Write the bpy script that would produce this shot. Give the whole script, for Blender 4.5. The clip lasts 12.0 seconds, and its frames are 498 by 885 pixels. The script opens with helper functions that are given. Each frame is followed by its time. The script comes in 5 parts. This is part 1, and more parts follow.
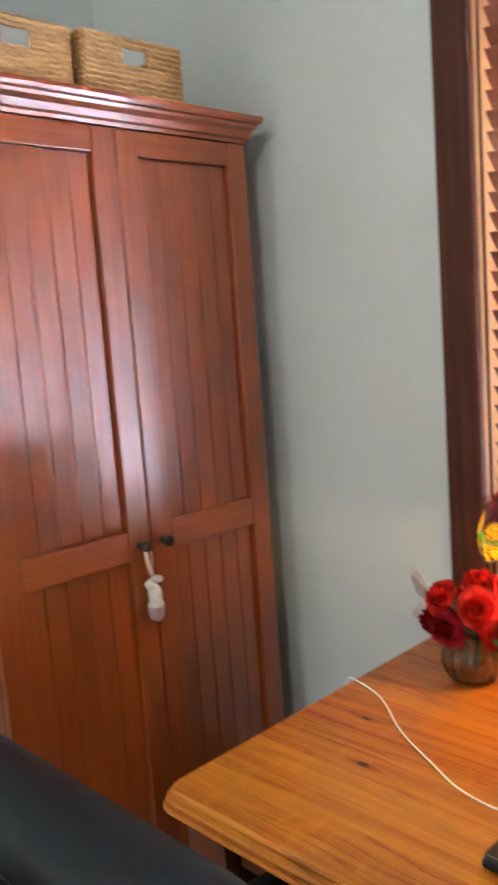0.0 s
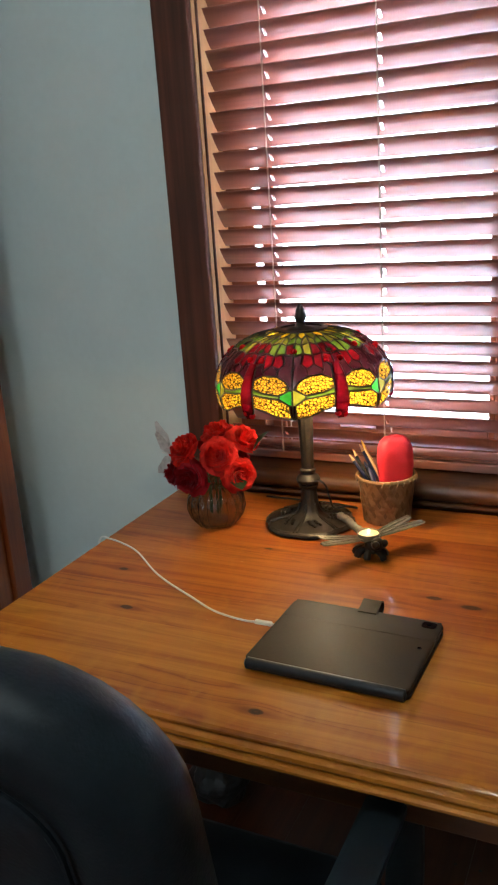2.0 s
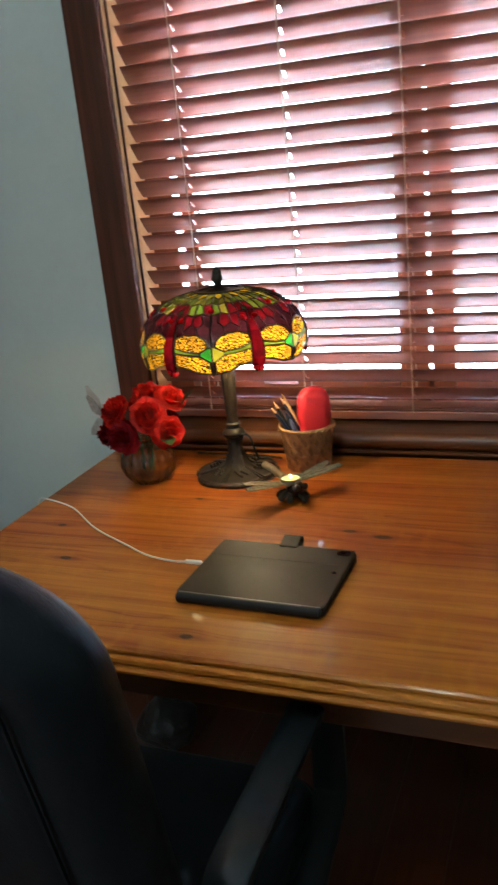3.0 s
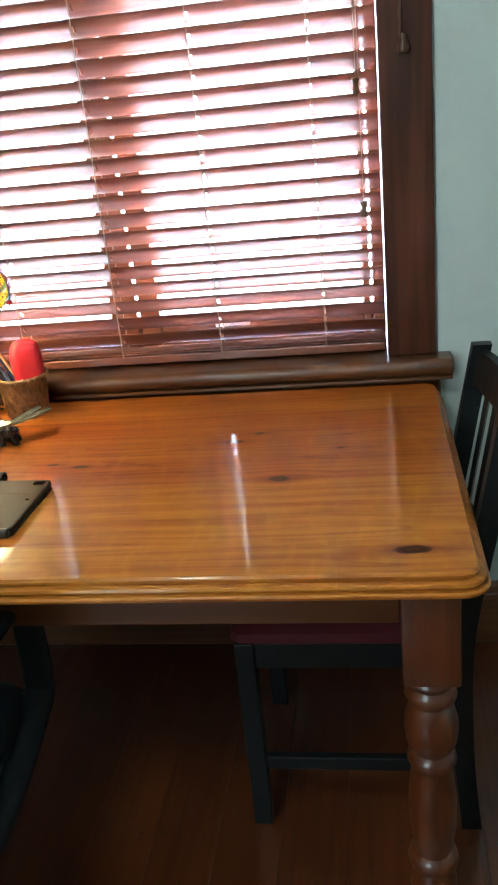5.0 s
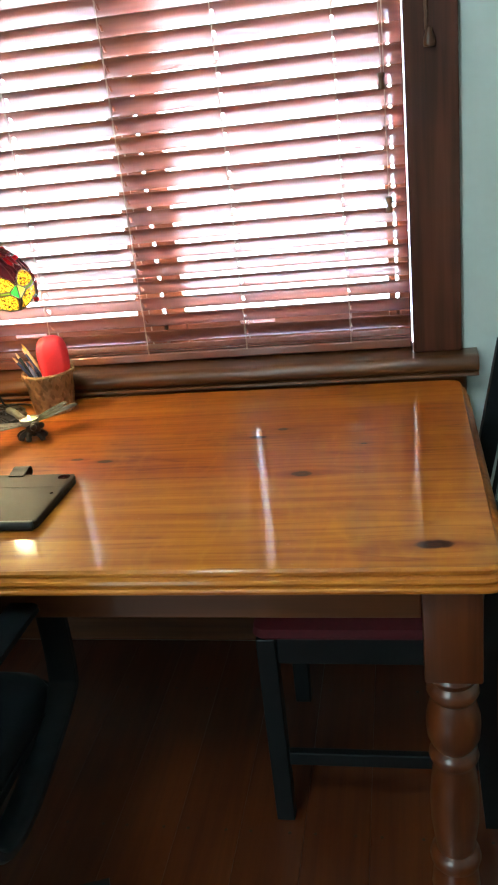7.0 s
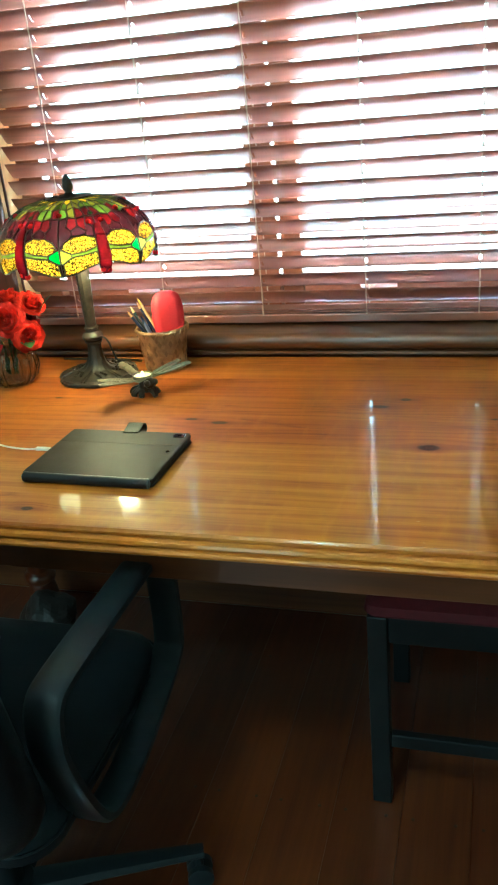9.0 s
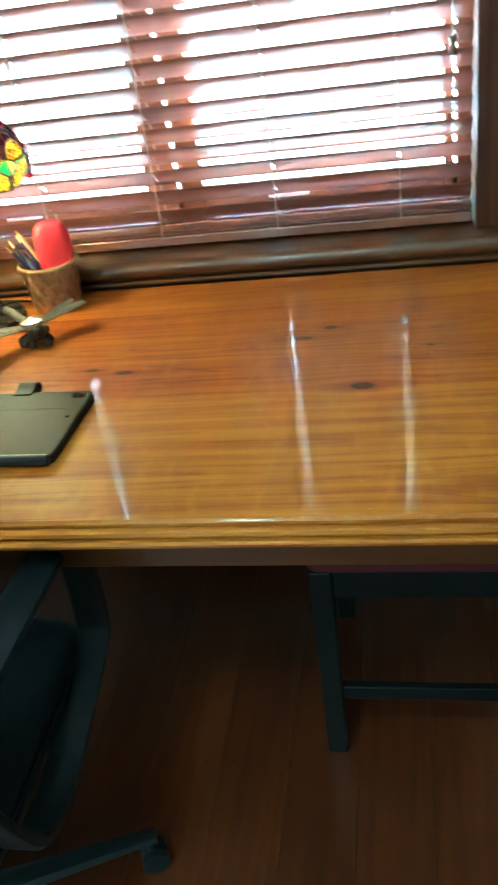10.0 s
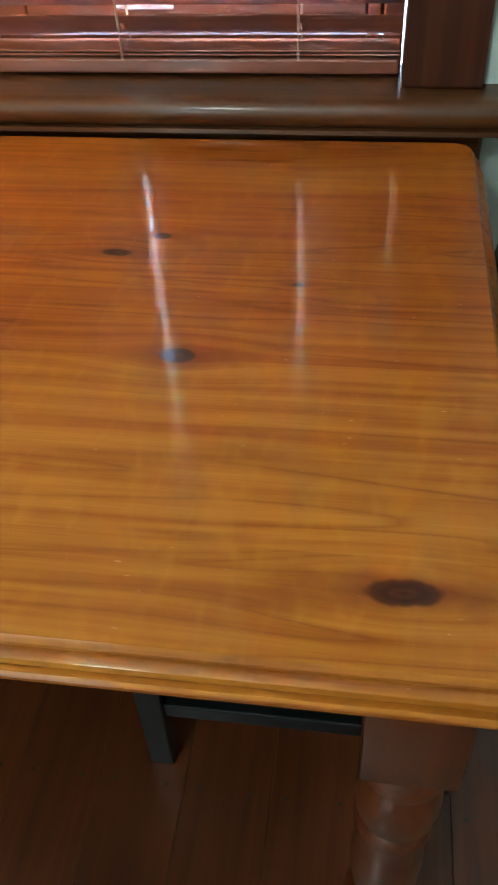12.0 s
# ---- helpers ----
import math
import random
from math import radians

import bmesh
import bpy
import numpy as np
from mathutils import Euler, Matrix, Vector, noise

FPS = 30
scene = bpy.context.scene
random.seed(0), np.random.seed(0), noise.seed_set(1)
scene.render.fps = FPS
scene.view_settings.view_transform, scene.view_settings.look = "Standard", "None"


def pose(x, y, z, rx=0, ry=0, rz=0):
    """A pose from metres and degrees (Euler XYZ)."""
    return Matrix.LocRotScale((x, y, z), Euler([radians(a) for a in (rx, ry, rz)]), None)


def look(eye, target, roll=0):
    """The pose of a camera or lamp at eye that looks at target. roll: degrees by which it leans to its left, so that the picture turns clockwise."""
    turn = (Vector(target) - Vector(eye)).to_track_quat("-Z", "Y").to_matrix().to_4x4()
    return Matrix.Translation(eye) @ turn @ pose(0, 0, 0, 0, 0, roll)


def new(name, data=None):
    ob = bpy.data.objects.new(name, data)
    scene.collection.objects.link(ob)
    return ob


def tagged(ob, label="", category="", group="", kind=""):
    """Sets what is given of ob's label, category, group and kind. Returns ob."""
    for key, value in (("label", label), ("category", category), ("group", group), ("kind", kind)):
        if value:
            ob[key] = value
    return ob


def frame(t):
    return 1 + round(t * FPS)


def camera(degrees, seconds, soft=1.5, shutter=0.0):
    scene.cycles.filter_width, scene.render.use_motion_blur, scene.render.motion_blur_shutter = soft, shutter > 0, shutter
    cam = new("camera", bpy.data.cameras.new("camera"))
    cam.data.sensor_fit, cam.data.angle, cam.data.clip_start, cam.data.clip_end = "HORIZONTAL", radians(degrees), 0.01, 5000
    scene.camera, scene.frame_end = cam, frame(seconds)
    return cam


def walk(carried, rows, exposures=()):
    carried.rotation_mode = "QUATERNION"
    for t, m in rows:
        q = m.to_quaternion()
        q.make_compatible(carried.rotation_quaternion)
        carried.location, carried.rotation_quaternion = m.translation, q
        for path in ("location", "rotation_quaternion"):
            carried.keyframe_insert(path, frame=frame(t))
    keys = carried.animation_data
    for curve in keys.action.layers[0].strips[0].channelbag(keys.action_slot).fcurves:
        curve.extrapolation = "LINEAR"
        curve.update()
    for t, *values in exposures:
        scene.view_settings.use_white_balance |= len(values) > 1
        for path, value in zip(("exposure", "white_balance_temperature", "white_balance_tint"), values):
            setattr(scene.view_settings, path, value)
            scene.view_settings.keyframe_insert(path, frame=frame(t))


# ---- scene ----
cam = camera(33.4, 12.0, soft=2.0, shutter=0.35)
PATH = [
    (0, (-0.032, 0.002, 1.49), (-1.447, 1.387, 1.206), -4.2),
    (0.5, (-0.088, -0.028, 1.46), (-1.19, 1.589, 1.048), -4.0),
    (1, (-0.09, -0.041, 1.443), (-1.05, 1.641, 0.944), -3.4),
    (1.5, (-0.068, -0.052, 1.437), (-0.974, 1.646, 0.891), -3.9),
    (2, (-0.057, -0.063, 1.431), (-0.904, 1.655, 0.856), -4.0),
    (2.5, (-0.037, -0.083, 1.415), (-0.84, 1.646, 0.809), -5.4),
    (3, (0.027, -0.149, 1.417), (-0.701, 1.6, 0.777), -5.9),
    (3.5, (0.14, -0.26, 1.395), (-0.419, 1.53, 0.7), -6.2),
    (3.7, (0.177, -0.284, 1.4), (-0.305, 1.518, 0.684), -6.4),
    (5.3, (0.315, -0.282, 1.4), (0.013, 1.546, 0.644), -6.0),
    (5.5, (0.32, -0.283, 1.393), (0.002, 1.545, 0.644), -5.9),
    (6, (0.315, -0.279, 1.392), (-0.017, 1.544, 0.64), -6.2),
    (6.5, (0.308, -0.285, 1.394), (-0.042, 1.536, 0.644), -6.4),
    (7, (0.314, -0.286, 1.389), (-0.059, 1.532, 0.643), -6.6),
    (7.5, (0.31, -0.282, 1.389), (-0.108, 1.523, 0.635), -6.1),
    (7.7, (0.304, -0.279, 1.393), (-0.154, 1.514, 0.639), -5.7),
    (9.5, (0.204, -0.199, 1.365), (-0.355, 1.511, 0.491), -6.0),
    (10, (0.187, -0.055, 1.367), (-0.186, 1.619, 0.337), -8.6),
    (10.5, (0.144, 0.066, 1.346), (-0.059, 1.669, 0.168), -8.7),
    (11, (0.204, 0.212, 1.317), (0.041, 1.733, 0.029), -9.2),
    (11.5, (0.301, 0.38, 1.288), (0.088, 1.831, -0.072), -7.3),
    (12, (0.307, 0.448, 1.275), (0.052, 1.858, -0.119), -3.6),
]
EXPOSURES = [(0.0, 0.68, 6500, 13), (0.5, 0.17, 6400, 11), (1.0, -0.02, 6100, 7), (2.0, -0.06, 5700, 0), (3.0, -0.25, 5700, -4), (3.7, -0.25, 5650, -6), (5.3, 0.62, 5650, -7),
             (7.7, 0.62, 5400, -18), (9.5, 0.85, 4650, -38), (10.5, 0.9, 4950, -30), (11.5, 0.65, 5650, -13), (12.0, 0.58, 5950, -8)]
walk(cam, [(t, look(eye, target, roll)) for t, eye, target, roll in PATH], EXPOSURES)
BACK_WATTS, CEIL_WATTS, OUT_GLOW, TILT_SLAT, LAMP_WATTS = 17.0, 22.0, 95.0, 48.5, 4.6

# ---- light ----
world = bpy.data.worlds.new("world")
scene.world = world
world.use_nodes = True
wn = world.node_tree
sky = wn.nodes.new("ShaderNodeTexSky")
sky.sky_type = "NISHITA"
sky.sun_disc = False
sky.sun_elevation, sky.sun_rotation = radians(27), radians(62)
wn.links.new(sky.outputs[0], wn.nodes["Background"].inputs[0])
wn.nodes["Background"].inputs[1].default_value = 0.12


sun = bpy.data.lights.new("sun", "SUN")
sun.energy, sun.angle, sun.color = 5.0, radians(0.5), (1.0, 0.95, 0.88)
sun_ob = new("sun", sun)
sun_ob.matrix_world = look((11.5, 7.7, 7.6), (0, 1.7, 1.4))


def area_lamp(name, m, sx, sy, watts, colour):
    d = bpy.data.lights.new(name, "AREA")
    d.shape, d.size, d.size_y, d.energy, d.color = "RECTANGLE", sx, sy, watts, colour
    ob = new(name, d)
    ob.matrix_world = m
    return ob


def point_lamp(name, place, watts, colour, radius):
    d = bpy.data.lights.new(name, "POINT")
    d.energy, d.color, d.shadow_soft_size = watts, colour, radius
    ob = new(name, d)
    ob.location = place
    return ob


# fill light added for the room, as daylight from an assumed window behind the camera
area_lamp("window_daylight", look((-1.3, -2.38, 1.55), (-0.6, 0.6, 1.45)), 1.4, 1.2, BACK_WATTS, (1.0, 0.98, 0.95))
# ceiling light between the wardrobe and the middle of the room
point_lamp("ceiling_bulb", (-0.35, -0.4, 2.5), CEIL_WATTS, (1.0, 0.99, 0.95), 0.12)


# ---- materials ----
def material(name):
    m = bpy.data.materials.new(name)
    m.use_nodes = True
    return m, m.node_tree, m.node_tree.nodes["Principled BSDF"]


def node(t, kind, **kw):
    n = t.nodes.new(kind)
    for k, v in kw.items():
        if k in n.inputs:
            n.inputs[k].default_value = v
    return n


def math_node(t, op, a, b=None):
    n = t.nodes.new("ShaderNodeMath")
    n.operation = op
    for i, v in enumerate((a, b)):
        if v is None:
            continue
        if isinstance(v, (int, float)):
            n.inputs[i].default_value = v
        else:
            t.links.new(v, n.inputs[i])
    return n.outputs[0]


def ramp(t, fac, stops):
    n = t.nodes.new("ShaderNodeValToRGB")
    while len(n.color_ramp.elements) < len(stops):
        n.color_ramp.elements.new(0.5)
    for e, (p, c) in zip(n.color_ramp.elements, stops):
        e.position, e.color = p, (*c, 1) if len(c) == 3 else c
    t.links.new(fac, n.inputs[0])
    return n.outputs[0]


def mix(t, fac, a, b, blend="MIX"):
    n = t.nodes.new("ShaderNodeMix")
    n.data_type, n.blend_type = "RGBA", blend
    for i, v in ((0, fac), (6, a), (7, b)):
        if isinstance(v, (int, float)):
            n.inputs[i].default_value = v
        elif isinstance(v, tuple):
            n.inputs[i].default_value = (*v, 1) if len(v) == 3 else v
        else:
            t.links.new(v, n.inputs[i])
    return n.outputs[2]


def bump(t, bsdf, height, strength, distance):
    n = t.nodes.new("ShaderNodeBump")
    n.inputs["Strength"].default_value, n.inputs["Distance"].default_value = strength, distance
    t.links.new(height, n.inputs["Height"])
    t.links.new(n.outputs[0], bsdf.inputs["Normal"])


def coords(t, scale=(1, 1, 1), shift=True):
    tc = t.nodes.new("ShaderNodeTexCoord")
    mp = t.nodes.new("ShaderNodeMapping")
    mp.inputs["Scale"].default_value = scale
    t.links.new(tc.outputs["Object"], mp.inputs[0])
    if shift:
        oi = t.nodes.new("ShaderNodeObjectInfo")
        sc = t.nodes.new("ShaderNodeVectorMath")
        sc.operation = "SCALE"
        sc.inputs[0].default_value = (13.1, 7.7, 19.3)
        t.links.new(oi.outputs["Random"], sc.inputs["Scale"])
        t.links.new(sc.outputs[0], mp.inputs["Location"])
    return mp.outputs[0], tc.outputs["Object"]


def noise_tex(t, vec, scale, detail=4, rough=0.55, distortion=0.0):
    n = t.nodes.new("ShaderNodeTexNoise")
    n.inputs["Scale"].default_value, n.inputs["Detail"].default_value = scale, detail
    n.inputs["Roughness"].default_value, n.inputs["Distortion"].default_value = rough, distortion
    t.links.new(vec, n.inputs["Vector"])
    return n.outputs[0]


def wood(name, dark, mid, light, along, rough=0.3, coat=0.0, grain=1.0, vary=0.12, figure=0.5, spec=0.5):
    """Varnished wood with its grain along one axis."""
    m, t, b = material(name)
    stretch = {"x": (0.9, 24, 24), "y": (24, 0.9, 24), "z": (24, 24, 0.9)}[along]
    vec, _ = coords(t, stretch)
    big = noise_tex(t, vec, 0.55 * grain, 3, 0.5, 0.6)
    fine = noise_tex(t, vec, 4.2 * grain, 5, 0.65, 0.2)
    vec2, _ = coords(t, (1, 1, 1))
    blotch = noise_tex(t, vec2, 3.0, 2)
    rings = math_node(t, "FRACT", math_node(t, "MULTIPLY", big, 7.0))
    rings = math_node(t, "ABSOLUTE", math_node(t, "SUBTRACT", rings, 0.5))
    f = math_node(t, "ADD", math_node(t, "MULTIPLY", rings, figure), math_node(t, "MULTIPLY", fine, 0.5))
    f = math_node(t, "ADD", f, math_node(t, "MULTIPLY", math_node(t, "SUBTRACT", blotch, 0.5), 0.5))
    col = ramp(t, f, [(0.12, dark), (0.42, mid), (0.8, light)])
    oi = t.nodes.new("ShaderNodeObjectInfo")
    hsv = t.nodes.new("ShaderNodeHueSaturation")
    t.links.new(col, hsv.inputs["Color"])
    t.links.new(math_node(t, "ADD", math_node(t, "MULTIPLY", oi.outputs["Random"], 2 * vary), 1 - vary), hsv.inputs["Value"])
    col = hsv.outputs[0]
    t.links.new(col, b.inputs["Base Color"])
    smear = noise_tex(t, vec2, 9, 3)
    t.links.new(math_node(t, "ADD", math_node(t, "MULTIPLY", smear, 0.07), rough - 0.035), b.inputs["Roughness"])
    b.inputs["Coat Weight"].default_value, b.inputs["Coat Roughness"].default_value = coat, 0.1
    b.inputs["Specular IOR Level"].default_value = spec
    bump(t, b, fine, 0.12, 0.001)
    return m


def plain(name, colour, rough=0.5, metal=0.0, vary=0.15, scale=40.0, bump_mm=0.3, second=None, coat=0.0, spec=0.5):
    m, t, b = material(name)
    vec, _ = coords(t)
    n1, n2 = noise_tex(t, vec, scale, 4), noise_tex(t, vec, scale / 9, 3)
    f = math_node(t, "ADD", math_node(t, "MULTIPLY", n1, 0.5), math_node(t, "MULTIPLY", n2, 0.5))
    lo = tuple(c * (1 - vary) for c in colour) if second is None else second
    hi = tuple(min(1, c * (1 + vary)) for c in colour)
    t.links.new(ramp(t, f, [(0.3, lo), (0.7, hi)]), b.inputs["Base Color"])
    t.links.new(math_node(t, "ADD", math_node(t, "MULTIPLY", n2, 0.2), rough - 0.1), b.inputs["Roughness"])
    b.inputs["Metallic"].default_value, b.inputs["Specular IOR Level"].default_value = metal, spec
    b.inputs["Coat Weight"].default_value = coat
    if bump_mm:
        bump(t, b, n1, 0.5, bump_mm / 1000)
    return m


def glow(name, colour, strength):
    m, t, b = material(name)
    b.inputs["Base Color"].default_value = (*colour, 1)
    b.inputs["Emission Color"].default_value = (*colour, 1)
    b.inputs["Emission Strength"].default_value = strength
    return m


KNOTS = [(0.124, 1.087, 0.021, 0.012), (0.061, 1.313, 0.012, 0.008), (0.014, 1.274, 0.02, 0.008), (0.349, 0.82, 0.031, 0.013),
         (0.233, 1.22, 0.007, 0.004), (-0.35, 1.19, 0.014, 0.006), (-0.5, 0.8, 0.012, 0.007), (-0.93, 1.13, 0.012, 0.007), (-0.84, 1.0, 0.012, 0.006), (-0.285, 1.175, 0.02, 0.008), (-0.7, 1.295, 0.011, 0.004)]


def vec_math(t, op, a, b):
    n = t.nodes.new("ShaderNodeVectorMath")
    n.operation = op
    for k, v in enumerate((a, b)):
        if isinstance(v, tuple):
            n.inputs[k].default_value = v
        else:
            t.links.new(v, n.inputs[k])
    return n


def pine_top(name, knots, board):
    """Varnished knotty pine boards laid along x: growth lines part round the knots; knots: (x, y, half length, half width)."""
    m, t, b = material(name)
    tc = t.nodes.new("ShaderNodeTexCoord")
    obj = tc.outputs["Object"]
    sep = t.nodes.new("ShaderNodeSeparateXYZ")
    t.links.new(obj, sep.inputs[0])
    x, y, z = sep.outputs
    wob = noise_tex(t, obj, 22, 3)
    warped, dist = y, []
    for kx, ky, rx, ry in knots:
        dx, dy = math_node(t, "SUBTRACT", x, kx), math_node(t, "SUBTRACT", y, ky)
        far = math_node(t, "ADD", math_node(t, "POWER", math_node(t, "ABSOLUTE", math_node(t, "DIVIDE", dx, 3.6 * rx)), 2.0), math_node(t, "POWER", math_node(t, "ABSOLUTE", math_node(t, "DIVIDE", dy, 3.0 * ry)), 2.0))
        pull = math_node(t, "MULTIPLY", math_node(t, "POWER", 2.718, math_node(t, "MULTIPLY", far, -1.0)), dy)
        warped = math_node(t, "SUBTRACT", warped, math_node(t, "MULTIPLY", pull, 0.85))
        near = math_node(t, "SQRT", math_node(t, "ADD", math_node(t, "POWER", math_node(t, "ABSOLUTE", math_node(t, "DIVIDE", dx, rx)), 2.0), math_node(t, "POWER", math_node(t, "ABSOLUTE", math_node(t, "DIVIDE", dy, ry)), 2.0)))
        tail = math_node(t, "SQRT", math_node(t, "ADD", math_node(t, "POWER", math_node(t, "ABSOLUTE", math_node(t, "DIVIDE", dx, 4.2 * rx)), 2.0), math_node(t, "POWER", math_node(t, "ABSOLUTE", math_node(t, "DIVIDE", dy, 1.7 * ry)), 2.0)))
        dist.append((math_node(t, "ADD", near, math_node(t, "MULTIPLY", math_node(t, "SUBTRACT", wob, 0.5), 1.0)), math_node(t, "ADD", tail, math_node(t, "MULTIPLY", math_node(t, "SUBTRACT", wob, 0.5), 1.1))))
    row = math_node(t, "FLOOR", math_node(t, "DIVIDE", math_node(t, "ADD", y, 5.013), board))
    wn2 = t.nodes.new("ShaderNodeTexWhiteNoise")
    wn2.noise_dimensions = "1D"
    t.links.new(row, wn2.inputs["W"])
    chance = wn2.outputs["Value"]
    flow = t.nodes.new("ShaderNodeCombineXYZ")
    t.links.new(math_node(t, "ADD", x, math_node(t, "MULTIPLY", chance, 17.0)), flow.inputs[0])
    t.links.new(warped, flow.inputs[1])
    t.links.new(math_node(t, "MULTIPLY", chance, 9.0), flow.inputs[2])
    flow = flow.outputs[0]
    figure = noise_tex(t, vec_math(t, "MULTIPLY", flow, (0.7, 11.0, 1.0)).outputs[0], 1.0, 3, 0.5, 0.35)
    lines = math_node(t, "ABSOLUTE", math_node(t, "SUBTRACT", math_node(t, "FRACT", math_node(t, "MULTIPLY", figure, 9.0)), 0.5))
    lines = math_node(t, "POWER", math_node(t, "MULTIPLY", lines, 2.0), 5.0)
    streak = noise_tex(t, vec_math(t, "MULTIPLY", flow, (1.6, 62.0, 1.0)).outputs[0], 1.0, 4, 0.6, 0.2)
    pores = noise_tex(t, vec_math(t, "MULTIPLY", flow, (9.0, 520.0, 1.0)).outputs[0], 1.0, 2, 0.6)
    bands = noise_tex(t, vec_math(t, "MULTIPLY", flow, (0.8, 5.0, 1.0)).outputs[0], 1.0, 2, 0.5)
    curl = noise_tex(t, vec_math(t, "MULTIPLY", obj, (34.0, 16.0, 1.0)).outputs[0], 1.0, 2, 0.5, 0.8)
    col = ramp(t, streak, [(0.3, (0.36, 0.102, 0.009)), (0.5, (0.47, 0.17, 0.015)), (0.7, (0.56, 0.226, 0.027))])
    col = mix(t, ramp(t, bands, [(0.42, (0, 0, 0)), (0.66, (0.5, 0.5, 0.5))]), col, (0.72, 0.5, 0.34), "MULTIPLY")
    col = mix(t, math_node(t, "MULTIPLY", lines, ramp(t, bands, [(0.35, (0.2, 0.2, 0.2)), (0.6, (0.7, 0.7, 0.7))])), col, (0.2, 0.038, 0.003))
    col = mix(t, ramp(t, pores, [(0.5, (0, 0, 0)), (0.75, (0.28, 0.28, 0.28))]), col, (0.24, 0.055, 0.004))
    col = mix(t, ramp(t, curl, [(0.5, (0, 0, 0)), (0.75, (0.22, 0.22, 0.22))]), col, (0.62, 0.27, 0.02))
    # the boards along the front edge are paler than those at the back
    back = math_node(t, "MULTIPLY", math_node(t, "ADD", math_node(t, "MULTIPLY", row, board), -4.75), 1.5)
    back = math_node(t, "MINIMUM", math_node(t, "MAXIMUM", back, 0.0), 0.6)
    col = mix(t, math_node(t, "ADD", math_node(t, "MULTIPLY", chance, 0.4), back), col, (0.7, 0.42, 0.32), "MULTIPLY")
    for near, tail in dist:
        col = mix(t, ramp(t, tail, [(0.25, (0.75, 0.75, 0.75)), (1.0, (0, 0, 0))]), col, (0.17, 0.028, 0.004))
        turns = math_node(t, "ADD", math_node(t, "MULTIPLY", math_node(t, "SINE", math_node(t, "MULTIPLY", near, 11.0)), 0.5), 0.5)
        col = mix(t, ramp(t, near, [(0.75, (0.92, 0.92, 0.92)), (1.08, (0, 0, 0))]), col, mix(t, turns, (0.026, 0.005, 0.002), (0.055, 0.012, 0.003)))
    # short pale scratches in the varnish
    sv = vec_math(t, "MULTIPLY", obj, (75.0, 300.0, 1.0)).outputs[0]
    scratch = ramp(t, noise_tex(t, sv, 1.0, 1, 0.3), [(0.80, (0, 0, 0)), (0.83, (0.35, 0.35, 0.35))])
    col = mix(t, scratch, col, (0.75, 0.5, 0.25))
    t.links.new(col, b.inputs["Base Color"])
    b.inputs["Roughness"].default_value, b.inputs["Specular IOR Level"].default_value = 0.45, 0.2
    smear = noise_tex(t, obj, 9, 3)
    t.links.new(math_node(t, "ADD", math_node(t, "MULTIPLY", smear, 0.06), 0.05), b.inputs["Coat Roughness"])
    b.inputs["Coat Weight"].default_value = 0.42
    bump(t, b, streak, 0.08, 0.0006)
    return m


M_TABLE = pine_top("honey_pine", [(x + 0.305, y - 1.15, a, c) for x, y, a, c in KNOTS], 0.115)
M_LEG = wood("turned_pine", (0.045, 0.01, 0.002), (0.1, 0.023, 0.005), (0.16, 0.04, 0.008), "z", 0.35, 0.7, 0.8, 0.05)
# apron colour is darkened to hold the shade under the tabletop's lip
M_APRON = wood("shaded_apron_pine", (0.06, 0.018, 0.005), (0.12, 0.036, 0.009), (0.17, 0.055, 0.013), "x", 0.37, 0.3, 0.8, 0.05)
M_WARD = wood("red_stained_pine", (0.18, 0.03, 0.003), (0.27, 0.053, 0.006), (0.35, 0.08, 0.01), "z", 0.36, 0.75, 1.2, 0.06, figure=0.25)
M_WARD_H = wood("red_stained_pine_across", (0.19, 0.032, 0.004), (0.29, 0.058, 0.006), (0.38, 0.088, 0.011), "y", 0.36, 0.75, 1.2, 0.06, figure=0.25)
for m_ in (M_WARD, M_WARD_H):
    m_.node_tree.nodes["Principled BSDF"].inputs["Coat Roughness"].default_value = 0.17
M_TRIM = wood("dark_stained_trim", (0.036, 0.011, 0.006), (0.08, 0.023, 0.011), (0.12, 0.038, 0.018), "z", 0.42, 0.0, 0.8, 0.08, spec=0.25)
M_TRIM_H = wood("dark_stained_trim_across", (0.05, 0.016, 0.005), (0.115, 0.042, 0.012), (0.18, 0.075, 0.022), "x", 0.37, 0.3, 0.8, 0.08)
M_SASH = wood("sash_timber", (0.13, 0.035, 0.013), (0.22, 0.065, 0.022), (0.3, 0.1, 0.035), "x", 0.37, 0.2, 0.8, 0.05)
# left jamb: orange timber made paler, the sunlight on it put into the colour
M_JAMB = wood("sunlit_orange_jamb", (0.5, 0.25, 0.09), (0.6, 0.32, 0.13), (0.68, 0.4, 0.18), "z", 0.37, 0.2, 0.8, 0.05)
M_SLAT = wood("mahogany_slat", (0.15, 0.04, 0.022), (0.23, 0.07, 0.038), (0.3, 0.1, 0.056), "x", 0.3, 1.0, 0.8, 0.05, spec=0.7)
M_SLAT.node_tree.nodes["Principled BSDF"].inputs["Coat Roughness"].default_value = 0.05
M_SLAT.node_tree.nodes["Principled BSDF"].inputs["Coat IOR"].default_value = 1.75
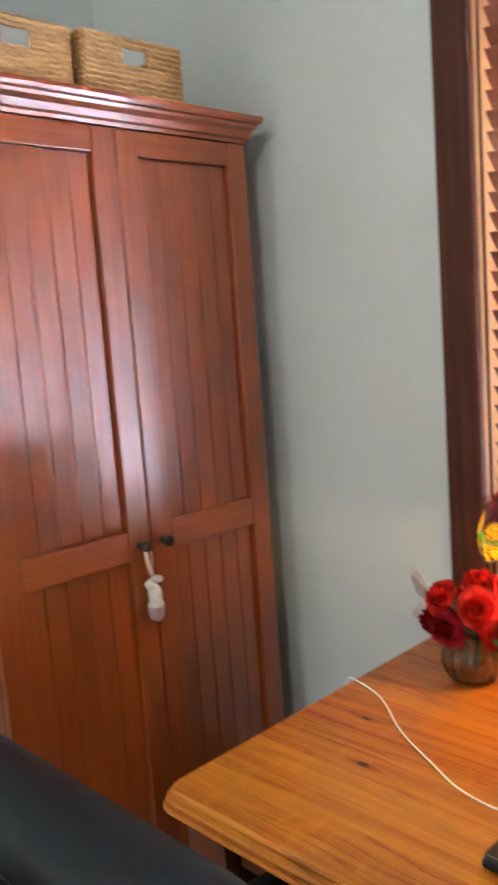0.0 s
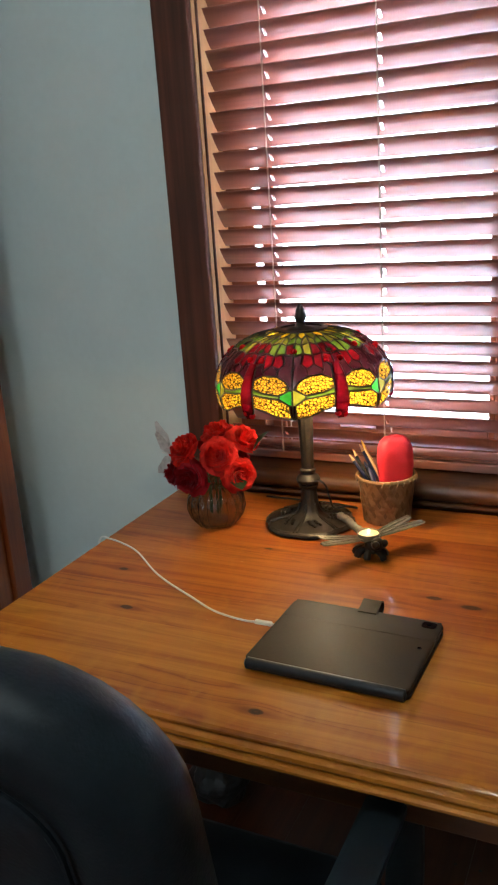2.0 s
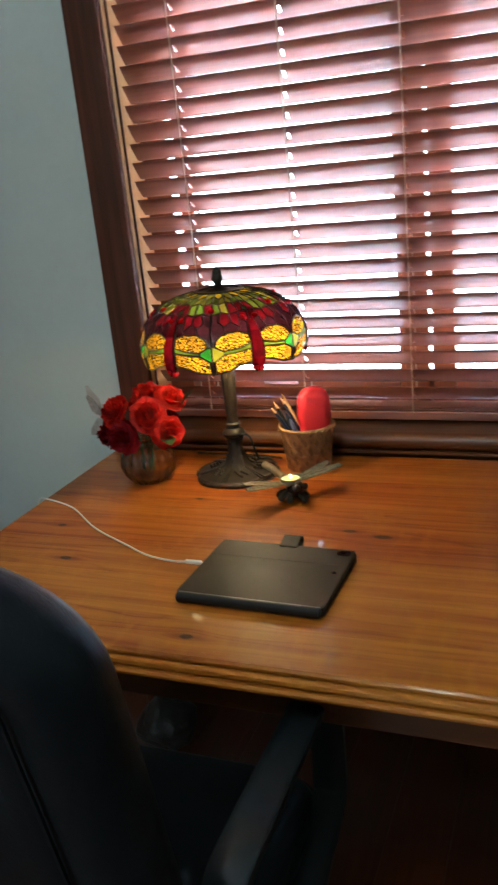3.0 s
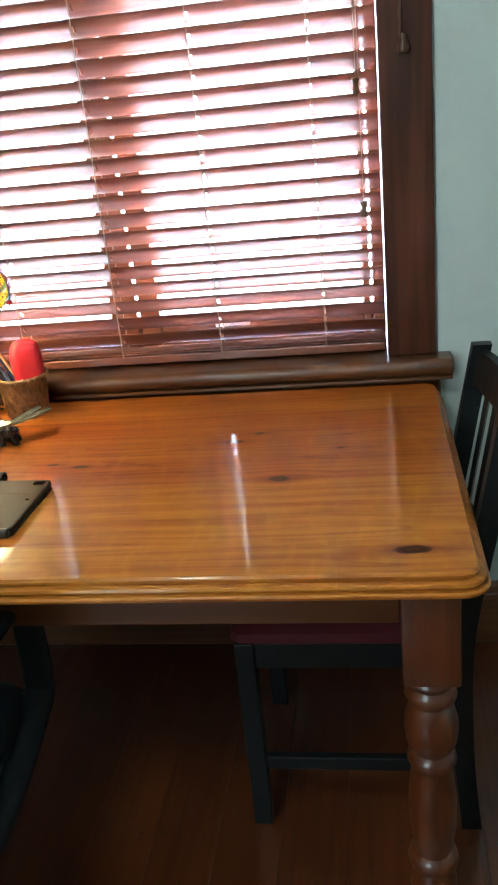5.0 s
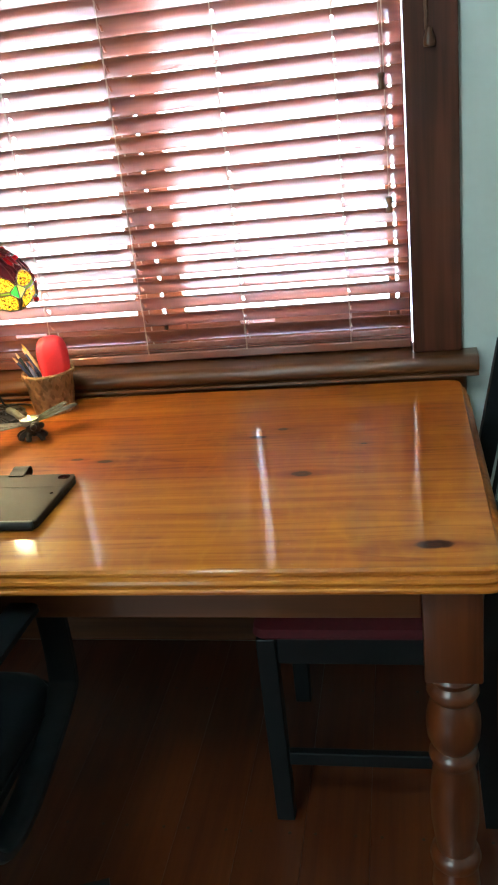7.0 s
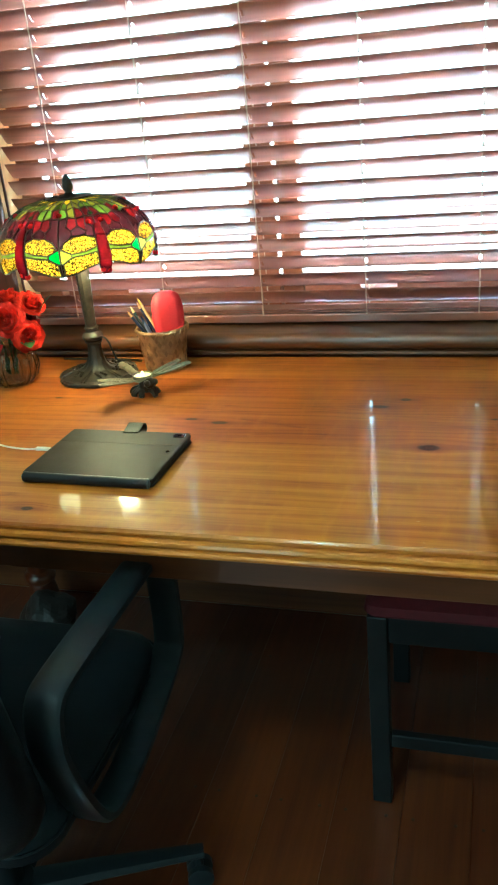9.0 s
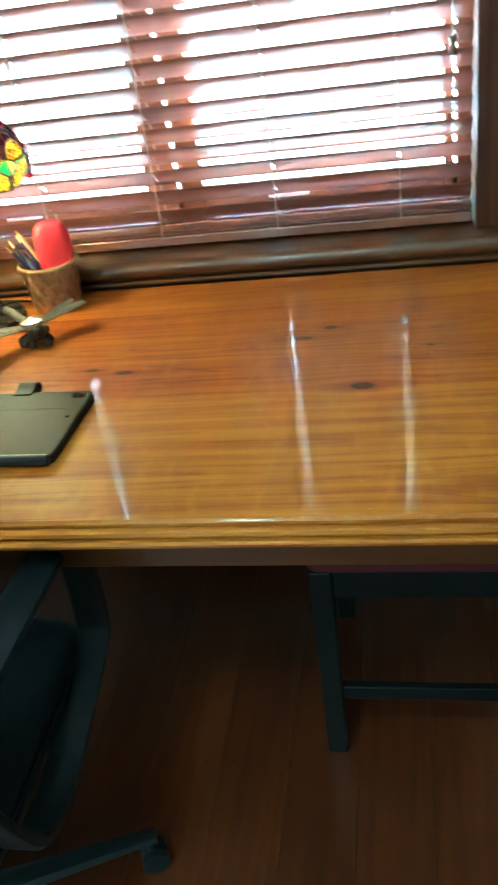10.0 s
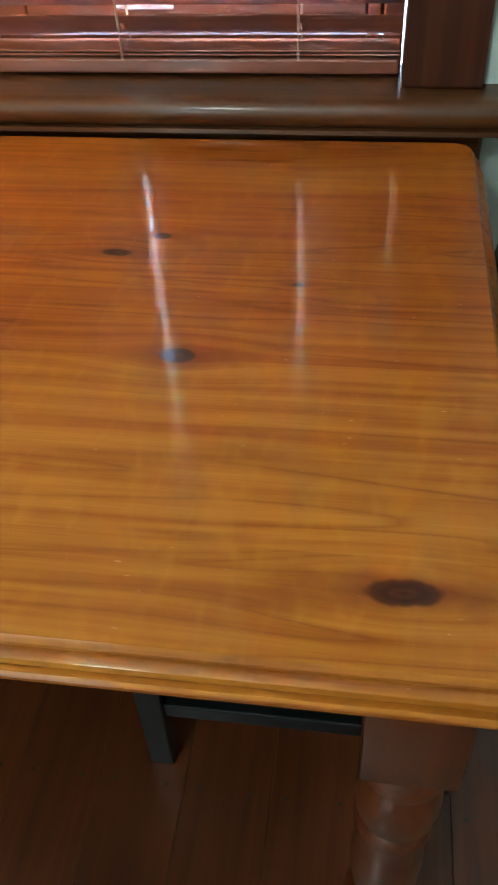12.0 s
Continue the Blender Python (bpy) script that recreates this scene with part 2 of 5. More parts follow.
# slight lilac translucency stands in for window glare over the opaque slats
st_ = M_SLAT.node_tree
tr = node(st_, "ShaderNodeBsdfTranslucent", Color=(0.84, 0.73, 0.82, 1))
mx = node(st_, "ShaderNodeMixShader", Fac=0.03)
st_.links.new(st_.nodes["Principled BSDF"].outputs[0], mx.inputs[1])
st_.links.new(tr.outputs[0], mx.inputs[2])
st_.links.new(mx.outputs[0], st_.nodes["Material Output"].inputs[0])
M_FLOOR = wood("floor_timber", (0.055, 0.012, 0.003), (0.11, 0.027, 0.006), (0.155, 0.042, 0.009), "y", 0.37, 0.4, 0.7, 0.15, figure=0.25)
M_WALL = plain("pale_blue_plaster", (0.59, 0.65, 0.62), 0.75, 0, 0.03, 60, 0.2)
M_CEIL = plain("white_ceiling_paint", (0.78, 0.78, 0.76), 0.8, 0, 0.03, 30, 0.2)
M_BLACKWOOD = plain("black_stained_wood", (0.005, 0.007, 0.008), 0.42, 0, 0.3, 25, 0.1, None, 0.1, 0.3)
M_LEATHER = plain("black_leather", (0.007, 0.0095, 0.012), 0.44, 0, 0.25, 320, 0.7, None, 0.0, 0.2)
M_BLACKPLASTIC = plain("black_plastic", (0.012, 0.016, 0.019), 0.42, 0, 0.2, 60, 0.05, None, 0.0, 0.3)
M_REDCLOTH = plain("red_seat_cloth", (0.085, 0.003, 0.008), 0.8, 0, 0.25, 120, 0.4)
M_BRONZE = plain("dark_bronze", (0.034, 0.024, 0.015), 0.44, 0.5, 0.5, 70, 0.8, (0.009, 0.007, 0.005))
M_CASE = plain("brown_black_leatherette", (0.034, 0.022, 0.013), 0.5, 0, 0.15, 260, 0.25, None, 0.0, 0.16)
M_CORD = plain("beige_blind_cord", (0.42, 0.3, 0.23), 0.8, 0, 0.1, 300, 0.1)
M_CABLE = plain("white_cable_rubber", (0.78, 0.77, 0.72), 0.4, 0, 0.03, 100, 0)
M_WICKER = plain("straw_wicker", (0.42, 0.24, 0.09), 0.7, 0, 0.4, 90, 0.8, (0.22, 0.11, 0.035))
M_RED = plain("red_moulded_case", (0.62, 0.02, 0.03), 0.5, 0, 0.08, 200, 0.15)


# ---- building helpers ----
def finish(bm, name, mat, smooth=False):
    me = bpy.data.meshes.new(name)
    bmesh.ops.recalc_face_normals(bm, faces=bm.faces)
    bm.to_mesh(me)
    bm.free()
    me.materials.append(mat)
    if smooth:
        me.polygons.foreach_set("use_smooth", [True] * len(me.polygons))
        me.set_sharp_from_angle(angle=radians(38))
    return me


def part(name, bm, mat, parent=None, label="", smooth=False):
    ob = new(name, finish(bm, name, mat, smooth))
    ob.parent = parent
    return tagged(ob, label)


def thing(name, place, label, category, group="", turn=0.0):
    ob = new(name)
    ob.empty_display_size = 0.05
    ob.matrix_world = pose(*place, 0, 0, turn)
    return tagged(ob, label, category, group)


def box(bm, x0, x1, y0, y1, z0, z1, bevel=0.0, seg=2):
    m = Matrix.LocRotScale(((x0 + x1) / 2, (y0 + y1) / 2, (z0 + z1) / 2), None, (x1 - x0, y1 - y0, z1 - z0))
    g = bmesh.ops.create_cube(bm, size=1, matrix=m)
    if bevel:
        es = {e for v in g["verts"] for e in v.link_edges}
        bmesh.ops.bevel(bm, geom=list(es), offset=bevel, segments=seg, profile=0.5, affect="EDGES")
    return bm


def boxed(x0, x1, y0, y1, z0, z1, bevel=0.0, seg=2):
    return box(bmesh.new(), x0, x1, y0, y1, z0, z1, bevel, seg)


def lathe(bm, profile, n=32, centre=(0, 0, 0), wave=None):
    """Turns a profile of (radius, height) round the z axis; wave(angle, index) scales the radius."""
    rings = []
    for i, (r, z) in enumerate(profile):
        ring = []
        for k in range(n):
            a = 2 * math.pi * k / n
            q = r * (wave(a, i) if wave else 1)
            ring.append(bm.verts.new((centre[0] + q * math.cos(a), centre[1] + q * math.sin(a), centre[2] + z)))
        rings.append(ring)
    for a, b in zip(rings, rings[1:]):
        for k in range(n):
            bm.faces.new((a[k], a[(k + 1) % n], b[(k + 1) % n], b[k]))
    for ring in (rings[0], rings[-1]):
        if len({tuple(v.co) for v in ring}) > 2:
            bm.faces.new(ring)
    return bm


def tube(bm, pts, r, n=8, flat=1.0, cap=True):
    """A round or flattened rod through points; r is one radius or one for each point."""
    pts = [Vector(p) for p in pts]
    rs = r if isinstance(r, (list, tuple)) else [r] * len(pts)
    rings, side = [], None
    for i, p in enumerate(pts):
        d = (pts[min(i + 1, len(pts) - 1)] - pts[max(i - 1, 0)]).normalized()
        if side is None:
            side = d.cross(Vector((0, 0, 1)))
            if side.length < 0.05:
                side = d.cross(Vector((0, 1, 0)))
        side = (side - d * side.dot(d)).normalized()
        up = side.cross(d)
        rings.append([bm.verts.new(p + rs[i] * (math.cos(2 * math.pi * k / n) * side + flat * math.sin(2 * math.pi * k / n) * up)) for k in range(n)])
    for a, b in zip(rings, rings[1:]):
        for k in range(n):
            bm.faces.new((a[k], a[(k + 1) % n], b[(k + 1) % n], b[k]))
    if cap:
        bm.faces.new(rings[0])
        bm.faces.new(rings[-1])
    return bm


def smooth_line(pts, steps=8):
    """Catmull-Rom through points."""
    p = [Vector(q) for q in pts]
    p = [2 * p[0] - p[1]] + p + [2 * p[-1] - p[-2]]
    out = []
    for i in range(1, len(p) - 2):
        for s in range(steps):
            u = s / steps
            a, b, c, d = p[i - 1], p[i], p[i + 1], p[i + 2]
            out.append(0.5 * (2 * b + (c - a) * u + (2 * a - 5 * b + 4 * c - d) * u * u + (3 * b - a - 3 * c + d) * u ** 3))
    return out + [p[-2]]


def prism(bm, outline, axis, a, b):
    """Extrudes a closed outline (pairs) from a to b along an axis; the pairs are the other two axes in x, y, z order."""
    put = {"x": lambda p, h: (h, p[0], p[1]), "y": lambda p, h: (p[0], h, p[1]), "z": lambda p, h: (p[0], p[1], h)}[axis]
    lo, hi = ([bm.verts.new(put(p, h)) for p in outline] for h in (a, b))
    n = len(outline)
    for i in range(n):
        bm.faces.new((lo[i], lo[(i + 1) % n], hi[(i + 1) % n], hi[i]))
    bm.faces.new(lo)
    bm.faces.new(hi)
    return bm


def structure(name, bm, mat, label, category, smooth=False):
    return tagged(part(name, bm, mat, None, "", smooth), label, category, "", "structure")


# ---- the room ----
WALL_Y, LEFT_X, RIGHT_X, BACK_Y, TOP_Z = 1.65, -2.26, 2.3, -2.4, 2.75
WX0, WX1, WZ0, WZ1 = -0.965, 0.338, 0.80, 2.25

floor = structure("floor", boxed(LEFT_X - 0.1, RIGHT_X + 0.1, BACK_Y - 0.1, WALL_Y + 0.15, -0.12, -0.0225), M_FLOOR, "dark red-brown varnished timber board floor", "floor")
ceiling = structure("ceiling", boxed(LEFT_X - 0.1, RIGHT_X + 0.1, BACK_Y - 0.1, WALL_Y + 0.15, TOP_Z, TOP_Z + 0.1), M_CEIL, "plain white painted ceiling", "ceiling")
bm = bmesh.new()
box(bm, LEFT_X, WX0 - 0.02, WALL_Y, WALL_Y + 0.15, -0.0225, TOP_Z)
box(bm, WX1 + 0.02, RIGHT_X, WALL_Y, WALL_Y + 0.15, -0.0225, TOP_Z)
box(bm, WX0 - 0.02, WX1 + 0.02, WALL_Y, WALL_Y + 0.15, -0.0225, WZ0 - 0.04)
box(bm, WX0 - 0.02, WX1 + 0.02, WALL_Y, WALL_Y + 0.15, WZ1, TOP_Z)
structure("wall_north", bm, M_WALL, "pale blue-grey painted plaster wall round the window", "wall")
structure("wall_west", boxed(LEFT_X - 0.1, LEFT_X, BACK_Y - 0.1, WALL_Y + 0.15, -0.0225, TOP_Z), M_WALL, "pale blue-grey painted plaster wall behind the wardrobe", "wall")
structure("wall_east", boxed(RIGHT_X, RIGHT_X + 0.1, BACK_Y - 0.1, WALL_Y + 0.15, -0.0225, TOP_Z), M_WALL, "pale blue-grey painted plaster side wall", "wall")
# unseen back wall, its opening added round the fill light
bm = bmesh.new()
box(bm, LEFT_X, -2.05, BACK_Y - 0.1, BACK_Y, -0.0225, TOP_Z)
box(bm, -0.55, RIGHT_X, BACK_Y - 0.1, BACK_Y, -0.0225, TOP_Z)
box(bm, -2.05, -0.55, BACK_Y - 0.1, BACK_Y, -0.0225, 0.85)
box(bm, -2.05, -0.55, BACK_Y - 0.1, BACK_Y, 2.15, TOP_Z)
structure("wall_south", bm, M_WALL, "pale blue-grey painted plaster wall with an assumed, unseen window opening", "wall")


def skirting(name, x0, x1):
    prof = [(0, 0), (-0.02, 0), (-0.02, 0.13), (-0.017, 0.145), (-0.012, 0.15), (-0.01, 0.17), (-0.004, 0.18), (0, 0.18)]
    structure(name, prism(bmesh.new(), [(WALL_Y - 0.001 + a, z) for a, z in prof], "x", x0, x1), M_TRIM_H, "tall dark-stained timber skirting board", "baseboard")


skirting("baseboard", LEFT_X, RIGHT_X)

# window: casing, stool and apron
def casing(name, x0, x1, z0, z1):
    structure(name, boxed(x0, x1, WALL_Y - 0.02, WALL_Y - 0.0005, z0, z1, 0.004), M_TRIM, "wide dark-stained timber window casing", "trim")


casing("trim_1", WX0 - 0.09, WX0, 0.814, WZ1)
casing("trim_2", WX1, WX1 + 0.111, 0.814, WZ1)
casing("trim_3", WX0 - 0.09, WX1 + 0.111, WZ1 + 0.001, WZ1 + 0.11)
prof = [(1.7245, 0.8135), (1.60, 0.8135)] + [(1.594 - 0.0185 * math.sin(a), 0.795 + 0.0185 * math.cos(a)) for a in [math.pi * k / 10 for k in range(1, 10)]] + [(1.592, 0.7745), (1.586, 0.772), (1.585, 0.766), (1.59, 0.7635), (1.7245, 0.7635)]
structure("window_sill", prism(bmesh.new(), prof, "x", WX0 - 0.1, WX1 + 0.145), M_TRIM_H, "round-nosed dark timber window sill", "sill", True)
structure("trim_4", boxed(WX0 - 0.1, WX1 + 0.12, 1.615, WALL_Y - 0.0005, 0.68, 0.763, 0.006), M_TRIM_H, "dark timber apron under the sill", "trim")

window = tagged(new("window_1"), "timber window with two casement sashes and clear glass", "window", "", "structure")
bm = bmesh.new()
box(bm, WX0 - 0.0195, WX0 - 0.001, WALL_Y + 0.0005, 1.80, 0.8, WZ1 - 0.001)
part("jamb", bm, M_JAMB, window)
part("bead", boxed(WX0 - 0.0009, WX0 + 0.004, 1.664, 1.67, 0.83, WZ1 - 0.032, 0.001), M_TRIM, window, "thin dark stop bead")
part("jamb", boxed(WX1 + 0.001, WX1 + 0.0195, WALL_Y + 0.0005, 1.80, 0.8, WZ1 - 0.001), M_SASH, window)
part("head", boxed(WX0, WX1, WALL_Y + 0.0005, 1.80, WZ1 - 0.03, WZ1 - 0.001), M_TRIM, window)
M_GLASS, gt, gb = material("window_glass")
gb.inputs["Transmission Weight"].default_value, gb.inputs["Roughness"].default_value, gb.inputs["IOR"].default_value = 1.0, 0.0, 1.02
for nm, x0, x1 in (("frame_post", WX0, -0.897), ("mullion", -0.345, -0.289), ("frame_post", 0.309, WX1)):
    part(nm, boxed(x0, x1, 1.745, 1.80, 0.8295, WZ1 - 0.031, 0.003), M_SASH, window)
for x0, x1, s0, s1 in ((-0.882, -0.3455, 0.038, 0.014), (-0.283, 0.303, 0.052, 0.018)):
    sash = part("sash", boxed(x0, x0 + s0, 1.752, 1.79, 0.835, 2.2, 0.004), M_SASH, window)
    part("stile", boxed(x1 - s1, x1, 1.752, 1.79, 0.835, 2.2, 0.004), M_SASH, sash)
    part("bottom_rail", boxed(x0 + s0, x1 - s1, 1.754, 1.788, 0.835, 0.915, 0.004), M_SASH, sash)
    part("top_rail", boxed(x0 + s0, x1 - s1, 1.754, 1.788, 2.13, 2.2, 0.004), M_SASH, sash)
    g = part("pane", boxed(x0 + s0, x1 - s1, 1.768, 1.772, 0.915, 2.13), M_GLASS, sash)
    g.visible_shadow = False
part("weather_bar", boxed(WX0, WX1, 1.8005, 1.808, 0.8, 0.905, 0.002), M_SASH, window)
part("bottom_sill", boxed(WX0, WX1, 1.7255, 1.80, 0.8, 0.829, 0.003), M_SASH, window)

# bright overexposed outdoors
M_OUT, ot, ob_ = material("bright_outdoors")
ovec, _ = coords(ot, (1, 1, 1), False)
ocol = ramp(ot, noise_tex(ot, ovec, 0.6, 3), [(0.35, (0.64, 0.74, 1.0)), (0.65, (0.8, 0.86, 1.0))])
ot.links.new(ocol, ob_.inputs["Emission Color"])
osep = ot.nodes.new("ShaderNodeSeparateXYZ")
ot.links.new(ovec, osep.inputs[0])
# sunlit ground and fence below, paler sky above
oh = math_node(ot, "ADD", osep.outputs[2], math_node(ot, "MULTIPLY", noise_tex(ot, ovec, 1.1, 3), 0.9))
ofall = ramp(ot, math_node(ot, "DIVIDE", oh, 3.0), [(0.45, (1.7, 1.7, 1.7)), (0.72, (0.55, 0.55, 0.55))])
ot.links.new(math_node(ot, "MULTIPLY", ofall, OUT_GLOW), ob_.inputs["Emission Strength"])
structure("backdrop", boxed(-3.9, 5.5, 4.2, 4.25, -0.6, 2.9), M_OUT, "bright overexposed daylight outdoors", "backdrop")
M_SKY, kt, kb = material("pale_blue_sky")
kvec, _ = coords(kt, (1, 1, 1), False)
kt.links.new(ramp(kt, noise_tex(kt, kvec, 0.12, 3), [(0.35, (0.42, 0.56, 1.0)), (0.65, (0.68, 0.77, 1.0))]), kb.inputs["Emission Color"])
kb.inputs["Emission Strength"].default_value = OUT_GLOW * 0.5
structure("backdrop_sky", boxed(-22, 16, 12.0, 12.1, -0.6, 26), M_SKY, "pale blue bright sky above the garden", "backdrop")
structure("ground", boxed(-300, 300, 1.82, 300, -0.7, -0.6), plain("pale_paving", (0.5, 0.48, 0.44), 0.9), "pale sunlit paving outside the window", "ground")

# venetian blind
blind = thing("venetian_blind", (-0.3075, 1.69, 0.819), "mahogany-stained timber venetian blind with tilted slats, lowered", "blind")
BL = 0.6365
CORDS = (-0.51, -0.262, -0.008, 0.244, 0.5)
tilt = radians(TILT_SLAT)


def slat_bm():
    """A cambered slat 50 mm deep with a slot for each lift cord."""
    b = bmesh.new()
    xs = sorted([-BL - 0.009, BL + 0.005] + [c + d for c in CORDS for d in (-0.0031, 0.0031)])
    us = [-0.025, -0.0235, -0.016, -0.009, 0.0, 0.009, 0.016, 0.0235, 0.025]
    grid = {}
    for side, w in ((0, 0.0013), (1, -0.0013)):
        for i, x in enumerate(xs):
            for j, u in enumerate(us):
                c = 0.0016 * (1 - (u / 0.025) ** 2) + (w if abs(u) < 0.024 else w * 0.4)
                grid[side, i, j] = b.verts.new((x, u * math.cos(tilt) - c * math.sin(tilt), -u * math.sin(tilt) - c * math.cos(tilt)))
    full = {(i, j) for i in range(len(xs) - 1) for j in range(len(us) - 1) if not (i % 2 == 1 and 3 <= j <= 4)}
    for i, j in full:
        for side in (0, 1):
            b.faces.new([grid[side, *k] for k in ((i, j), (i + 1, j), (i + 1, j + 1), (i, j + 1))])
        for n, p, q in (((i - 1, j), (i, j), (i, j + 1)), ((i + 1, j), (i + 1, j), (i + 1, j + 1)), ((i, j - 1), (i, j), (i + 1, j)), ((i, j + 1), (i, j + 1), (i + 1, j + 1))):
            if n not in full:
                b.faces.new([grid[0, *p], grid[0, *q], grid[1, *q], grid[1, *p]])
    return b


slat_mesh = finish(slat_bm(), "slat", M_SLAT, True)
for i in range(33):
    s = new("slat", slat_mesh)
    s.parent = blind
    s.location = (0, 0, 0.059 + 0.0416 * i)
flat_slat = finish(boxed(-BL - 0.009, BL + 0.005, -0.025, 0.025, 0, 0.0026, 0.001, 1), "slat", M_SLAT)
for z in (0.0255, 0.0305):
    s = new("slat", flat_slat)
    s.parent = blind
    s.location = (0, 0, z)
part("bottom_rail", boxed(-BL - 0.009, BL + 0.005, -0.026, 0.026, 0.0, 0.022, 0.004), M_SLAT, blind)
part("head_rail", boxed(-BL, BL, -0.028, 0.028, 1.41, 1.428, 0.003), M_SLAT, blind)
for cx in CORDS:
    for cy in (-0.027, 0.027):
        bm = bmesh.new()
        n = 64
        for ph in (0, math.pi):
            tube(bm, [(cx + 0.0012 * math.cos(k * 1.3 + ph), cy + 0.0012 * math.sin(k * 1.3 + ph), 0.02 + 1.39 * k / n) for k in range(n + 1)], 0.0009, 4)
        part("ladder_cord", bm, M_CORD, blind, "thin beige twisted ladder cord")

# ---- table ----
TX0, TX1, TY0, TY1 = -1.048, 0.438, 0.755, 1.58
table = thing("dining_table", (-0.305, 1.15, 0), "honey-varnished knotty pine table with turned legs", "table")


def rounded(x0, x1, y0, y1, r, n=6):
    out = []
    for cx, cy, a0 in ((x1 - r, y1 - r, 0), (x0 + r, y1 - r, 90), (x0 + r, y0 + r, 180), (x1 - r, y0 + r, 270)):
        for k in range(n + 1):
            a = radians(a0 + 90 * k / n)
            out.append((cx + r * math.cos(a), cy + r * math.sin(a)))
    return out


bm = bmesh.new()
PROFILE = [(0.0, 0.0), (0.0018, -0.0024), (0.0042, -0.0042), (0.0045, -0.0075), (0.002, -0.009), (0.002, -0.0105), (0.0075, -0.011), (0.012, -0.0137), (0.0135, -0.018),
           (0.012, -0.0213), (0.009, -0.0225), (0.009, -0.0242), (0.016, -0.025), (0.019, -0.0283), (0.019, -0.032), (0.0155, -0.0348), (0.008, -0.0355)]
loops = []
for off, dz in PROFILE:
    loops.append([bm.verts.new((x + 0.305, y - 1.15, 0.76 + dz)) for x, y in rounded(TX0 - off, TX1 + off, TY0 - off, TY1 + off * 0.4, 0.024 + off)])
for a, b in zip(loops, loops[1:]):
    for k in range(len(a)):
        bm.faces.new((a[k], a[(k + 1) % len(a)], b[(k + 1) % len(a)], b[k]))
bm.faces.new(loops[0])
bm.faces.new(loops[-1])
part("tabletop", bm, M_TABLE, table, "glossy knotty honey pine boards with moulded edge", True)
hx, hy = 0.676, 0.337
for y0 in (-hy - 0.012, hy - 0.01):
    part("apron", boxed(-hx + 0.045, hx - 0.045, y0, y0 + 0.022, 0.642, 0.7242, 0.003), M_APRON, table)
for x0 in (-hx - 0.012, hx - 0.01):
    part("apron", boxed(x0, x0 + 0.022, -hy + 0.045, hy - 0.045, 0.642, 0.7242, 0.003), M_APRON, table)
LEG = [(0.034, 0.548), (0.038, 0.543), (0.041, 0.535), (0.037, 0.527), (0.034, 0.522), (0.04, 0.513), (0.042, 0.503), (0.038, 0.494), (0.033, 0.488), (0.038, 0.475), (0.043, 0.455),
       (0.044, 0.435), (0.042, 0.412), (0.035, 0.396), (0.031, 0.39), (0.039, 0.381), (0.041, 0.372), (0.037, 0.362), (0.034, 0.355), (0.038, 0.32), (0.041, 0.28), (0.040, 0.23), (0.034, 0.18),
       (0.032, 0.168), (0.041, 0.16), (0.044, 0.148), (0.041, 0.136), (0.033, 0.13), (0.039, 0.11), (0.042, 0.08), (0.038, 0.045), (0.029, 0.014), (0.027, 0.0)]
leg_bm = bmesh.new()
box(leg_bm, -0.044, 0.044, -0.044, 0.044, 0.545, 0.7242, 0.004)
lathe(leg_bm, LEG, 28)
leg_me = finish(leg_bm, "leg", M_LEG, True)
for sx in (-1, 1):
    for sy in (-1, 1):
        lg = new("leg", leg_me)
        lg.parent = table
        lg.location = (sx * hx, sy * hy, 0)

# ---- wardrobe ----
FX = -1.548  # door faces
ward = thing("wardrobe", (FX, 1.145, 0), "red-brown stained pine wardrobe with two panelled doors, closed", "wardrobe")
WH = 1.995
HALF = 0.402
bm = bmesh.new()
box(bm, -0.60, -0.022, -HALF, -HALF + 0.022, 0, WH - 0.06)
box(bm, -0.60, -0.022, HALF - 0.022, HALF, 0, WH - 0.06)
box(bm, -0.60, -0.58, -HALF + 0.022, HALF - 0.022, 0.08, WH - 0.06)
box(bm, -0.58, -0.022, -HALF + 0.022, HALF - 0.022, 0.08, 0.1)
part("carcass", bm, M_WARD, ward)
part("plinth", boxed(-0.03, -0.008, -HALF + 0.022, HALF - 0.022, 0, 0.08), M_WARD_H, ward)
bm = bmesh.new()
CORN = [(-0.022, -0.062), (0.002, -0.062), (0.004, -0.054), (0.01, -0.05), (0.012, -0.043), (0.014, -0.036), (0.024, -0.027), (0.027, -0.02), (0.034, -0.017), (0.037, -0.009), (0.037, 0.0)]
rings = []
for o, dz in CORN:
    rings.append([bm.verts.new(p) for p in ((-0.60, HALF + o, WH + dz), (o, HALF + o, WH + dz), (o, -HALF - o, WH + dz), (-0.60, -HALF - o, WH + dz))])
for a, b in zip(rings, rings[1:]):
    for k in range(4):
        bm.faces.new((a[k], a[(k + 1) % 4], b[(k + 1) % 4], b[k]))
bm.faces.new(rings[0])
bm.faces.new(rings[-1])
part("cornice", bm, M_WARD_H, ward, "moulded overhanging cornice")
